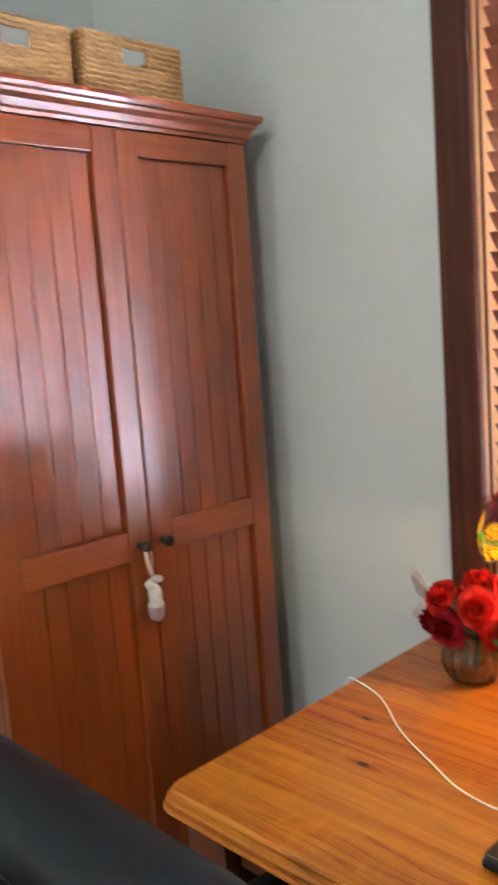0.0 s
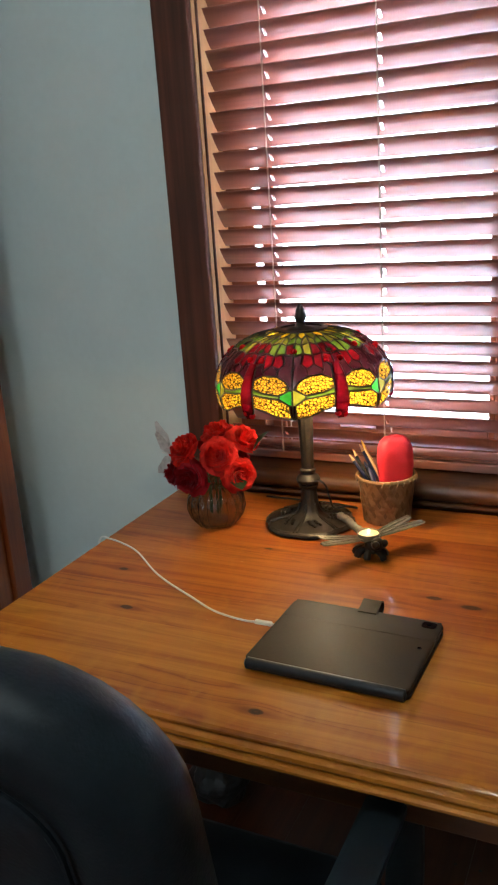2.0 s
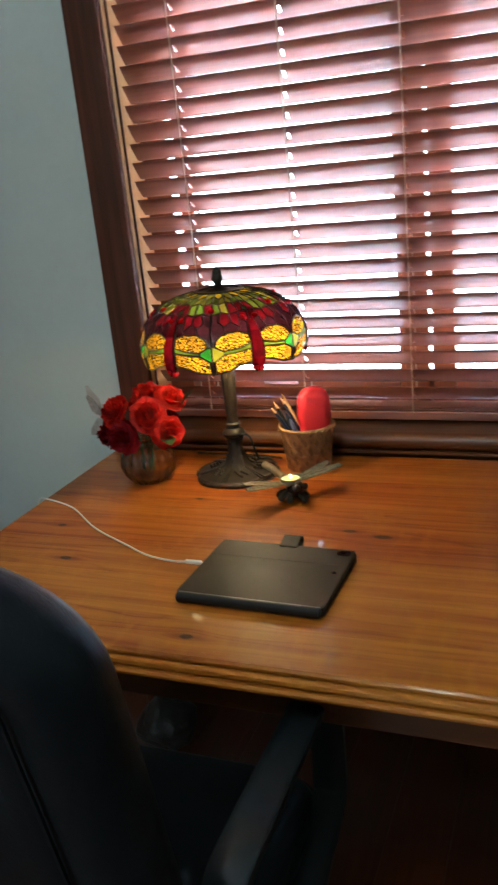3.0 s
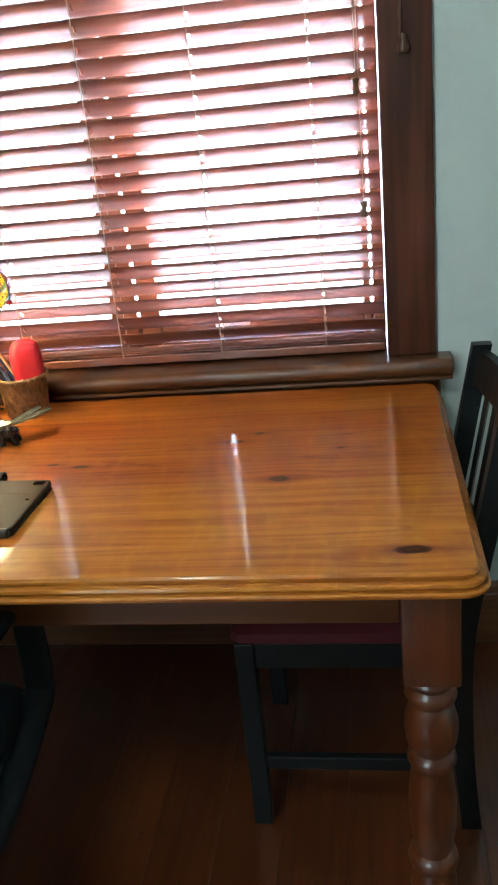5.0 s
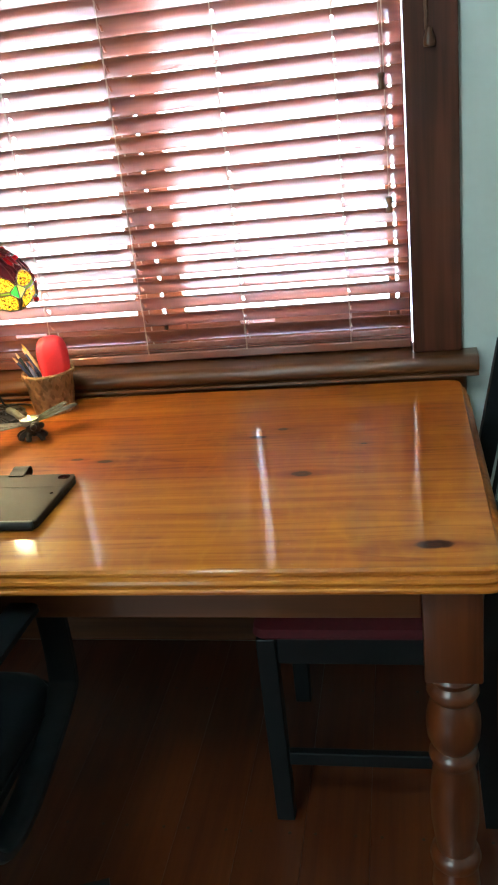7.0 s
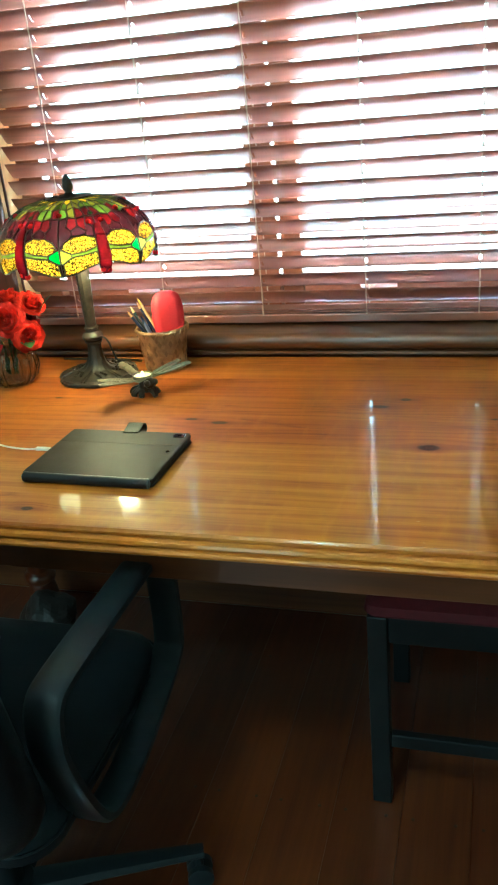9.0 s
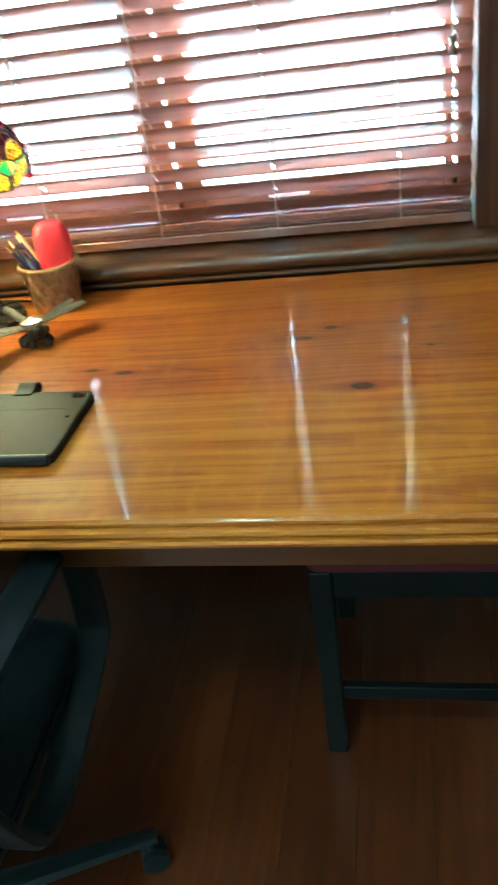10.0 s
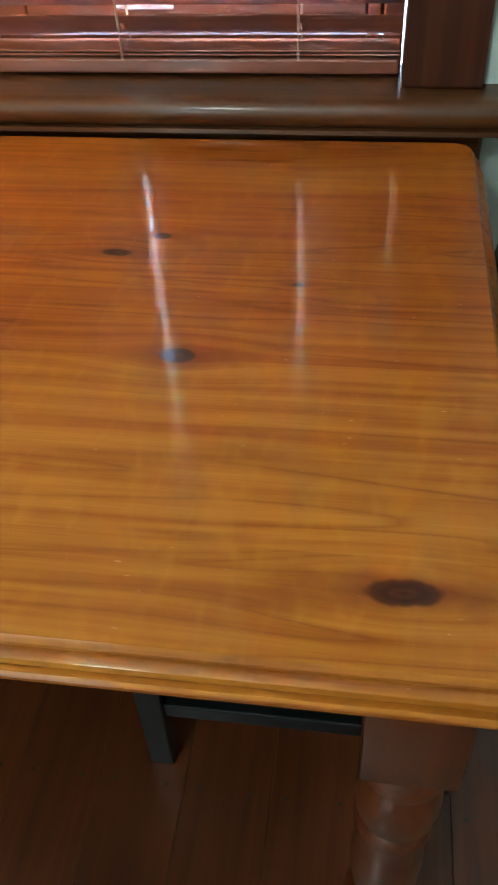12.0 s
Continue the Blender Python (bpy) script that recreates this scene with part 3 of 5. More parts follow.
for s in (-1, 1):
    y0, y1 = (0.0015, HALF - 0.002) if s > 0 else (-HALF + 0.002, -0.0015)
    dz0, dz1 = 0.085, WH - 0.064
    st = 0.062
    door = part("door", boxed(-0.021, 0, y0, y0 + st, dz0, dz1, 0.003), M_WARD, ward)
    part("stile", boxed(-0.021, 0, y1 - st, y1, dz0, dz1, 0.003), M_WARD, door)
    for z0, z1 in ((dz1 - 0.056, dz1), (0.97, 1.041), (dz0, dz0 + 0.1)):
        part("rail", boxed(-0.021, -0.0006, y0 + st, y1 - st, z0, z1, 0.003), M_WARD_H, door)
    nb = 5
    w = (y1 - y0 - 2 * st) / nb
    for z0, z1 in ((1.041, dz1 - 0.056), (dz0 + 0.1, 0.97)):
        for k in range(nb):
            part("panel_board", boxed(-0.02, -0.0135, y0 + st + k * w + 0.0006, y0 + st + (k + 1) * w - 0.0006, z0, z1, 0.0013, 1), M_WARD, door)
    bm = lathe(bmesh.new(), [(0.009, 0.0), (0.009, 0.003), (0.005, 0.006), (0.005, 0.014), (0.011, 0.019), (0.0135, 0.025), (0.011, 0.031), (0.004, 0.033), (0.0, 0.0332)], 18)
    bmesh.ops.rotate(bm, verts=bm.verts, matrix=Matrix.Rotation(radians(90), 3, "Y"))
    bmesh.ops.translate(bm, verts=bm.verts, vec=(0, s * 0.033, 1.002))
    part("knob", bm, M_BRONZE, door, "small dark bronze knob", True)

# ---- ceiling lamp ----
M_OPAL, t_, b_ = material("opal_glass")
b_.inputs["Base Color"].default_value = (0.85, 0.84, 0.8, 1)
b_.inputs["Emission Color"].default_value, b_.inputs["Emission Strength"].default_value = (1.0, 0.94, 0.85, 1), 3.0
lamp_c = thing("ceiling_light", (-0.35, -0.4, TOP_Z), "round opal glass ceiling light, lit", "ceiling light")
part("base_plate", lathe(bmesh.new(), [(0.0, 0.0), (0.09, 0.0), (0.09, -0.015), (0.07, -0.025), (0.0, -0.025)], 28), M_CEIL, lamp_c, "", True)
part("shade", lathe(bmesh.new(), [(0.07, -0.026), (0.14, -0.05), (0.16, -0.09), (0.13, -0.13), (0.07, -0.155), (0.0, -0.16)], 32), M_OPAL, lamp_c, "", True)

# ---- casement stays, blind cords ----
M_STEEL = plain("bright_steel", (0.75, 0.75, 0.77), 0.25, 1.0, 0.1, 80, 0.05)
M_DARKIRON = plain("dark_window_iron", (0.06, 0.05, 0.045), 0.4, 0.6, 0.3, 80, 0.1)
for sx in (-0.61, 0.005):
    stay = thing("casement_stay", (sx, 1.71, 0.8135), "dark iron casement stay bar on the window sill", "window stay", "casement stays")
    part("bar", boxed(-0.135, 0.135, -0.007, 0.007, 0.008, 0.018, 0.002), M_DARKIRON, stay)
    part("pin", lathe(bmesh.new(), [(0.006, 0.0), (0.006, 0.024), (0.009, 0.026), (0.009, 0.03), (0.0, 0.031)], 12, (-0.03, 0, 0)), M_DARKIRON, stay)
    part("pin", lathe(bmesh.new(), [(0.006, 0.0), (0.006, 0.024), (0.009, 0.026), (0.009, 0.03), (0.0, 0.031)], 12, (0.1, 0, 0)), M_DARKIRON, stay)
    latch = thing("window_latch", (sx - 0.05, 1.7535, 0.888), "bright steel window latch on the sash rail", "latch", "window latches")
    part("plate", boxed(-0.045, 0.045, -0.004, 0.0, -0.008, 0.016, 0.0015), M_STEEL, latch)
    part("lever", tube(bmesh.new(), [(-0.03, -0.008, 0.008), (-0.005, -0.014, 0.014), (0.03, -0.012, 0.012), (0.042, -0.008, 0.006)], [0.004, 0.006, 0.005, 0.003], 8), M_STEEL, latch, "", True)


def tassel(cx, cy, z, top, name, label):
    th = thing(name, (cx, cy, z), label, "blind cord", "blind pull cords")
    part("cord", tube(bmesh.new(), [(0.0003 * math.sin(k), 0.0003 * math.cos(k), 0.02 + (top - z - 0.02) * k / 24) for k in range(25)], 0.0009, 5), M_CORD, th)
    part("toggle", lathe(bmesh.new(), [(0.0, -0.012), (0.0075, -0.012), (0.0085, -0.008), (0.006, 0.0), (0.0055, 0.008), (0.0085, 0.017), (0.007, 0.021), (0.0, 0.022)], 14), M_TRIM_H, th, "small turned wooden toggle", True)


tassel(0.29, 1.655, 1.405, 2.22, "pull_cord", "thin tilt cord with a small dark wooden toggle")
tassel(0.296, 1.655, 1.149, 2.22, "pull_cord", "long thin cord with a small dark wooden toggle")
th = thing("pull_cord", (0.39, 1.622, 1.475), "twisted brown lift cord with a wooden acorn toggle", "blind cord", "blind pull cords")
bm = bmesh.new()
for ph in (0, 2.09, 4.19):
    tube(bm, smooth_line([(-0.006 + 0.0022 * math.cos(k * 1.1 + ph), 0.0022 * math.sin(k * 1.1 + ph), 0.02 + 0.72 * k / 44) for k in range(45)], 2), 0.0017, 5)
part("cord", bm, plain("brown_twisted_cord", (0.16, 0.08, 0.05), 0.8, 0, 0.2, 200, 0.2), th, "", True)
part("toggle", lathe(bmesh.new(), [(0.0, -0.012), (0.011, -0.012), (0.0125, -0.006), (0.011, 0.006), (0.007, 0.016), (0.006, 0.024), (0.0, 0.0245)], 16), M_TRIM_H, th, "", True)

# ---- wicker baskets on the wardrobe ----
M_WICKER_P = plain("woven_water_hyacinth", (0.5, 0.3, 0.12), 0.75, 0, 0.3, 140, 0.8, (0.27, 0.14, 0.05))


def wicker_box(place, sy, label):
    th = thing("wicker_basket", place, label, "basket", "wicker baskets on the wardrobe")
    sx, hgt, rows = 0.34, 0.155, 13
    hx0, hx1, hz0, hz1 = -0.036, 0.036, 0.098, 0.134
    cuts = []
    for r in range(rows):
        z = (r + 0.5) * hgt / rows
        bm = bmesh.new()

        def strand(pts):
            n = len(pts)
            tube(bm, [(x + 0.0022 * math.sin(k * 2.6 + r * 3.14) * (1 if abs(ny) < 0.5 else 0), y + 0.0022 * math.sin(k * 2.6 + r * 3.14) * (1 if abs(ny) > 0.5 else 0), z + 0.0012 * math.sin(k * 1.7 + r))
                      for k, (x, y, ny) in enumerate(pts)], 0.0068, 6)

        steps = 22
        open_front = hz0 < z < hz1
        for xf in (0.0, -sx):
            if open_front:
                strand([(xf, -sy / 2 + (hx0 + sy / 2) * k / 10, 0) for k in range(11)])
                strand([(xf, hx1 + (sy / 2 - hx1) * k / 10, 0) for k in range(11)])
            else:
                strand([(xf, -sy / 2 + sy * k / steps, 0) for k in range(steps + 1)])
        for ys in (-sy / 2, sy / 2):
            strand([(-sx * k / steps, ys, 1) for k in range(steps + 1)])
        part("woven_row", bm, M_WICKER_P, th, "", True)
    part("bottom", boxed(-sx, 0, -sy / 2, sy / 2, 0.0005, 0.006), M_WICKER_P, th)
    return th


wicker_box((FX - 0.075, 0.971, 1.995), 0.262, "woven straw basket with cut-out handle on the wardrobe")
wicker_box((FX - 0.06, 1.266, 1.995), 0.277, "woven straw storage basket with a cut-out handle beside its twin")
lid = thing("folded_cloth", (FX - 0.2, 0.971, 2.002), "dark blue folded cloth inside a straw basket", "cloth")
bm = bmesh.new()
for k in range(3):
    box(bm, -0.1 + 0.004 * k, 0.1, -0.1, 0.1 - 0.006 * k, 0.03 * k, 0.03 * k + 0.029, 0.011, 3)
part("folds", bm, plain("navy_cloth", (0.03, 0.04, 0.12), 0.85, 0, 0.2, 150, 0.4), lid, "", True)

# ---- ornament hanging from the wardrobe knob ----
orn = thing("hanging_sachet", (FX + 0.022, 1.112, 1.002), "small white lace sachet hanging by a ribbon from a knob", "ornament")
M_RIBBON = plain("cream_ribbon", (0.62, 0.5, 0.44), 0.7, 0, 0.1, 100, 0.2)
M_LACE = plain("white_lace_cloth", (0.68, 0.66, 0.6), 0.85, 0, 0.2, 120, 1.0)
M_PINKLACE = plain("pink_lavender_cloth", (0.52, 0.36, 0.42), 0.85, 0, 0.35, 90, 0.6)
bm = bmesh.new()
for s in (-1, 1):
    tube(bm, smooth_line([(-0.005, 0.0, 0.006), (0.006, s * 0.006, -0.004), (0.007, s * 0.007 + 0.002, -0.03), (0.006, 0.006, -0.066)], 5), 0.0045, 6, 0.25)
part("ribbon", bm, M_RIBBON, orn, "", True)
bm = bmesh.new()
for k in range(9):
    a = k * 0.7
    bmesh.ops.create_icosphere(bm, subdivisions=1, radius=0.0095, matrix=pose(0.006 + 0.006 * math.cos(a), 0.008 + 0.015 * math.sin(a), -0.075 - 0.002 * k))
part("bow", bm, M_LACE, orn, "gathered white lace bow", True)
part("pouch", lathe(bmesh.new(), [(0.008, -0.09), (0.014, -0.1), (0.016, -0.115), (0.015, -0.128), (0.017, -0.132), (0.018, -0.14)], 16, (0.006, 0.009, 0), lambda a, i: 1 + 0.1 * math.sin(5 * a + i)), M_LACE, orn, "", True)
part("hem", lathe(bmesh.new(), [(0.018, -0.14), (0.019, -0.15), (0.015, -0.168), (0.006, -0.176), (0.0, -0.177)], 16, (0.006, 0.009, 0), lambda a, i: 1 + 0.08 * math.sin(6 * a)), M_PINKLACE, orn, "pinkish lower cloth", True)

# ---- office chair ----
och = thing("office_chair", (-0.583, 0.62, 0), "black leather office chair with loop arms, pushed to the table", "chair")


def backrest_outline(w, z0, z1, rt, rb, n=8):
    out = []
    for cx, cz, a0, r in ((w - rt, z1 - rt, 0, rt), (-w + rt, z1 - rt, 90, rt), (-w + rb, z0 + rb, 180, rb), (w - rb, z0 + rb, 270, rb)):
        out += [(cx + r * math.cos(radians(a0 + 90 * k / n)), cz + r * math.sin(radians(a0 + 90 * k / n))) for k in range(n + 1)]
    return out


def lean(x, y, z):
    """The backrest leans backwards and wraps a little round the sitter."""
    return (x, y - 0.27 + (0.62 - z) * 0.16 + (1.10 - z) * 0.02 + 0.35 * x * x, z)


def padded(w, z0, z1, rt, rb, layers):
    bm = bmesh.new()
    rings = []
    for inset, y in layers:
        rings.append([bm.verts.new(lean(x, y, z)) for x, z in backrest_outline(w - inset, z0 + inset, z1 - inset, max(rt - inset, 0.01), max(rb - inset, 0.01))])
    for a, b in zip(rings, rings[1:]):
        for k in range(len(a)):
            bm.faces.new((a[k], a[(k + 1) % len(a)], b[(k + 1) % len(a)], b[k]))
    bm.faces.new(rings[0])
    bm.faces.new(rings[-1])
    return bm


W_B, Z0_B, Z1_B = 0.27, 0.455, 1.152
part("backrest", padded(W_B, Z0_B, Z1_B, 0.13, 0.09, [(0.07, -0.022), (0.062, -0.024), (0.045, -0.03), (0.02, -0.024), (0.005, -0.01), (0.0, 0.01), (0.004, 0.035), (0.018, 0.055), (0.045, 0.068), (0.09, 0.075)]), M_LEATHER, och, "padded black leather backrest", True)
part("back_panel", padded(W_B - 0.071, Z0_B + 0.071, Z1_B - 0.071, 0.06, 0.03, [(0.03, -0.0245), (0.006, -0.0245), (0.0, -0.02), (0.0, -0.012)]), M_LEATHER, och, "", True)
bm = bmesh.new()
ln = [Vector(lean(x, -0.0285, z)) for x, z in backrest_outline(W_B - 0.067, Z0_B + 0.067, Z1_B - 0.067, 0.065, 0.03)]
tube(bm, ln + [ln[0], ln[1]], 0.0028, 6)
part("piping", bm, M_LEATHER, och, "raised leather seam round the back", True)
bm = bmesh.new()
rings = []
for inset, z in ((0.05, 0.385), (0.012, 0.392), (0.0, 0.41), (0.0, 0.43), (0.008, 0.452), (0.03, 0.468), (0.09, 0.478)):
    rings.append([bm.verts.new((x, y, z)) for x, y in rounded(-0.245 + inset, 0.245 - inset, -0.2 + inset, 0.29 - inset, 0.07)])
for a, b in zip(rings, rings[1:]):
    for k in range(len(a)):
        bm.faces.new((a[k], a[(k + 1) % len(a)], b[(k + 1) % len(a)], b[k]))
bm.faces.new(rings[0])
bm.faces.new(rings[-1])
seat = part("seat", bm, M_LEATHER, och, "padded black leather seat", True)
bm = bmesh.new()
ln = [Vector((x, y, 0.4305)) for x, y in rounded(-0.2465, 0.2465, -0.2015, 0.2915, 0.07)]
tube(bm, ln + [ln[0], ln[1]], 0.0025, 6)
part("piping", bm, M_LEATHER, seat, "", True)
part("seat_plate", boxed(-0.13, 0.13, -0.12, 0.14, 0.36, 0.3845, 0.006), M_BLACKPLASTIC, och)
part("back_bracket", tube(bmesh.new(), smooth_line([(0, -0.08, 0.37), (0, -0.2, 0.37), (0, -0.262, 0.42), (0, -0.262, 0.6)], 5), 0.035, 8, 0.25), M_BLACKPLASTIC, och, "", True)
arm_pts = [(-0.15, 0.615), (-0.138, 0.65), (-0.095, 0.664), (0.1, 0.664), (0.232, 0.658), (0.26, 0.638), (0.266, 0.57), (0.262, 0.475), (0.24, 0.44), (0.13, 0.4), (0.03, 0.375), (-0.045, 0.378), (-0.085, 0.405), (-0.12, 0.48), (-0.148, 0.57), (-0.15, 0.615)]
for s in (-1, 1):
    bm = bmesh.new()
    pts = smooth_line([(s * 0.262, y, z) for y, z in arm_pts], 5)
    rings = []
    n = len(pts) - 1
    for k in range(n):
        d = (pts[(k + 1) % n] - pts[k - 1]).normalized()
        nrm = Vector((0, -d.z, d.y))
        rings.append([bm.verts.new(pts[k] + Vector((s * a, 0, 0)) + nrm * c) for a, c in ((-0.027, -0.006), (-0.02, -0.011), (0.02, -0.011), (0.027, -0.006), (0.027, 0.005), (0.02, 0.010), (-0.02, 0.010), (-0.027, 0.005))])
    for k in range(n):
        a, b = rings[k], rings[(k + 1) % n]
        for q in range(8):
            bm.faces.new((a[q], a[(q + 1) % 8], b[(q + 1) % 8], b[q]))
    part("armrest", bm, M_BLACKPLASTIC, och, "black plastic loop armrest", True)
part("gas_lift", lathe(bmesh.new(), [(0.018, 0.36), (0.018, 0.27), (0.026, 0.268), (0.028, 0.1), (0.045, 0.095), (0.05, 0.06), (0.045, 0.055)], 20), M_BLACKPLASTIC, och, "", True)
for k in range(5):
    a = radians(24 + 72 * k)
    ca, sa = math.cos(a), math.sin(a)
    leg = part("base_leg", tube(bmesh.new(), [(0.03 * ca, 0.03 * sa, 0.078), (0.16 * ca, 0.16 * sa, 0.08), (0.352 * ca, 0.352 * sa, 0.076)], [0.03, 0.024, 0.016], 8, 0.6), M_BLACKPLASTIC, och, "", True)
    bm = bmesh.new()
    for off in (-0.014, 0.014):
        wheel = lathe(bmesh.new(), [(0.0, -0.009), (0.018, -0.009), (0.0245, -0.006), (0.0245, 0.006), (0.018, 0.009), (0.0, 0.009)], 18)
        bmesh.ops.rotate(wheel, verts=wheel.verts, matrix=Matrix.Rotation(radians(90), 3, "Y"))
        tmp = bpy.data.meshes.new("wheel")
        bmesh.ops.translate(wheel, verts=wheel.verts, vec=(0.34 * ca + off * -sa, 0.34 * sa + off * ca, 0.0245))
        bmesh.ops.rotate(wheel, cent=(0.34 * ca + off * -sa, 0.34 * sa + off * ca, 0.0245), verts=wheel.verts, matrix=Matrix.Rotation(a + radians(90), 3, "Z"))
        wheel.to_mesh(tmp)
        bm.from_mesh(tmp)
        wheel.free()
        bpy.data.meshes.remove(tmp)
    tube(bm, [(0.34 * ca, 0.34 * sa, 0.03), (0.34 * ca, 0.34 * sa, 0.074)], 0.009, 8)
    part("caster", bm, M_BLACKPLASTIC, leg, "twin black plastic caster", True)

# ---- dining chair at the table's end ----
dch = thing("dining_chair", (0.245, 1.205, 0), "black wooden dining chair with a red seat, tucked under the table", "chair")
CY = 0.185
for s in (-1, 1):
    part("leg", boxed(-0.228, -0.19, s * CY - 0.017, s * CY + 0.017, 0, 0.455, 0.003), M_BLACKWOOD, dch, "front leg")
    pts = smooth_line([(0.215, s * CY, 0.0), (0.2, s * CY, 0.2), (0.2, s * CY, 0.45), (0.234, s * CY, 0.66), (0.276, s * CY, 0.905)], 5)
    bm = bmesh.new()
    rings = [[bm.verts.new(p + Vector((a, b, 0))) for a, b in ((-0.019, -0.014), (0.019, -0.014), (0.019, 0.014), (-0.019, 0.014))] for p in pts]
    for a, b in zip(rings, rings[1:]):
        for q in range(4):
            bm.faces.new((a[q], a[(q + 1) % 4], b[(q + 1) % 4], b[q]))
    bm.faces.new(rings[0])
    bm.faces.new(rings[-1])
    part("back_post", bm, M_BLACKWOOD, dch)
    part("seat_rail", boxed(-0.19, 0.177, s * CY - 0.011, s * CY + 0.011, 0.395, 0.454, 0.003), M_BLACKWOOD, dch)
    part("stretcher", boxed(-0.19, 0.183, s * CY - 0.009, s * CY + 0.009, 0.143, 0.175, 0.003), M_BLACKWOOD, dch)
part("seat_rail", boxed(-0.22, -0.198, -CY + 0.0175, CY - 0.0175, 0.395, 0.454, 0.003), M_BLACKWOOD, dch)
part("seat_rail", boxed(0.185, 0.207, -CY + 0.0145, CY - 0.0145, 0.395, 0.454, 0.003), M_BLACKWOOD, dch)
bm = bmesh.new()
rings = []
for inset, z in ((0.004, 0.4555), (0.0, 0.462), (0.003, 0.478), (0.02, 0.49), (0.07, 0.497)):
    rings.append([bm.verts.new((x, y, z)) for x, y in rounded(-0.235 + inset, 0.17 - inset, -0.205 + inset, 0.205 - inset, 0.025)])
for a, b in zip(rings, rings[1:]):
    for k in range(len(a)):
        bm.faces.new((a[k], a[(k + 1) % len(a)], b[(k + 1) % len(a)], b[k]))
bm.faces.new(rings[0])
bm.faces.new(rings[-1])
part("seat", bm, M_REDCLOTH, dch, "padded dark red cloth seat", True)


def bowed(z0, z1, thick):
    bm = bmesh.new()
    n = 10
    rings = []
    for k in range(n + 1):
        y = -CY + 0.0145 + (2 * CY - 0.029) * k / n
        bow = 0.03 * (1 - (y / CY) ** 2)
        rings.append([bm.verts.new((x, y, z)) for x, z in ((0.234 + (z0 - 0.66) * 0.163 + bow - thick, z0), (0.234 + (z0 - 0.66) * 0.163 + bow + thick, z0),
                                                            (0.234 + (z1 - 0.66) * 0.163 + bow + thick, z1), (0.234 + (z1 - 0.66) * 0.163 + bow - thick, z1))])
    for a, b in zip(rings, rings[1:]):
        for q in range(4):
            bm.faces.new((a[q], a[(q + 1) % 4], b[(q + 1) % 4], b[q]))
    bm.faces.new(rings[0])
    bm.faces.new(rings[-1])
    return bm


part("top_rail", bowed(0.82, 0.895, 0.009), M_BLACKWOOD, dch, "curved top rail")
part("lower_rail", bowed(0.54, 0.58, 0.009), M_BLACKWOOD, dch)
for k in range(5):
    y = -0.11 + 0.055 * k
    bow = 0.03 * (1 - (y / CY) ** 2)
    part("back_slat", tube(bmesh.new(), [(0.234 + (z - 0.66) * 0.163 + bow, y, z) for z in (0.5795, 0.7, 0.8205)], 0.014, 4, 0.45), M_BLACKWOOD, dch)

# pale bag under the table, coloured near black to hold the shade there
bag = thing("plastic_bag", (-0.93, 1.42, 0), "crumpled plastic bag under the table, coloured dark for the shade there", "bag")
bm = bmesh.new()
bmesh.ops.create_icosphere(bm, subdivisions=4, radius=0.075, matrix=pose(0, 0, 0.07))
for v in bm.verts:
    d = noise.noise(v.co * 14) * 0.03 + noise.noise(v.co * 37) * 0.012
    v.co += (v.co - Vector((0, 0, 0.07))).normalized() * d * 0.7
    v.co.z = max(v.co.z * 0.95, 0.001)
part("crumpled_film", bm, plain("shaded_plastic_film", (0.03, 0.029, 0.028), 0.45, 0, 0.1, 60, 0.5), bag)

# ---- stained glass table lamp ----
LX, LY = -0.668, 1.441
lamp = thing("table_lamp", (LX, LY, 0.76), "stained glass dragonfly table lamp with a bronze base, lit", "lamp")


def base_wave(a, i):
    """Six broad scalloped lobes at the foot, fading into shallow ribs up the neck."""
    lobe = abs(math.cos(3 * a))
    if i < 7:
        return 0.95 + 0.075 * lobe ** 0.7 + (0.012 * math.cos(36 * a) if 1 < i < 5 else 0.0)
    return 1 + 0.07 * math.cos(12 * a) * max(0.0, (14 - i) / 7) * 0.6


BASE = [(0.08, 0.0), (0.09, 0.0015), (0.093, 0.005), (0.092, 0.009), (0.087, 0.012), (0.083, 0.011), (0.076, 0.0125), (0.063, 0.016), (0.046, 0.0195), (0.031, 0.0245), (0.023, 0.034),
        (0.0188, 0.047), (0.0168, 0.063), (0.0165, 0.08), (0.02, 0.083), (0.0205, 0.087), (0.017, 0.09)]
bm = lathe(bmesh.new(), BASE, 108, (0, 0, 0), base_wave)
base = part("base", bm, M_BRONZE, lamp, "cast bronze base with leaf relief", True)
bm = bmesh.new()
for k in range(6):
    a = radians(60 * k + 30)
    for da in (-0.035, 0.035):
        tube(bm, smooth_line([((r + 0.001) * math.cos(a + da * (1 + (r - 0.03) * 8)), (r + 0.001) * math.sin(a + da * (1 + (r - 0.03) * 8)), h) for r, h in ((0.083, 0.0125), (0.063, 0.0175), (0.046, 0.0205), (0.031, 0.0255), (0.023, 0.035), (0.019, 0.048))], 4), 0.0018, 6)
part("vine_relief", bm, M_BRONZE, base, "raised cast stalks running up the foot", True)
bm = bmesh.new()
for k in range(6):
    a0 = radians(60 * k)
    for q in range(7):
        r = 0.046 + 0.006 * (q % 4)
        a = a0 + 0.12 * (q - 3) * 0.6
        bmesh.ops.create_icosphere(bm, subdivisions=1, radius=0.0042, matrix=pose(r * math.cos(a), r * math.sin(a), 0.0225 - (r - 0.043) * 0.27))
tagged(part("berry_relief", bm, M_BRONZE, base, "clusters of small cast berries", True), kind="stuff")
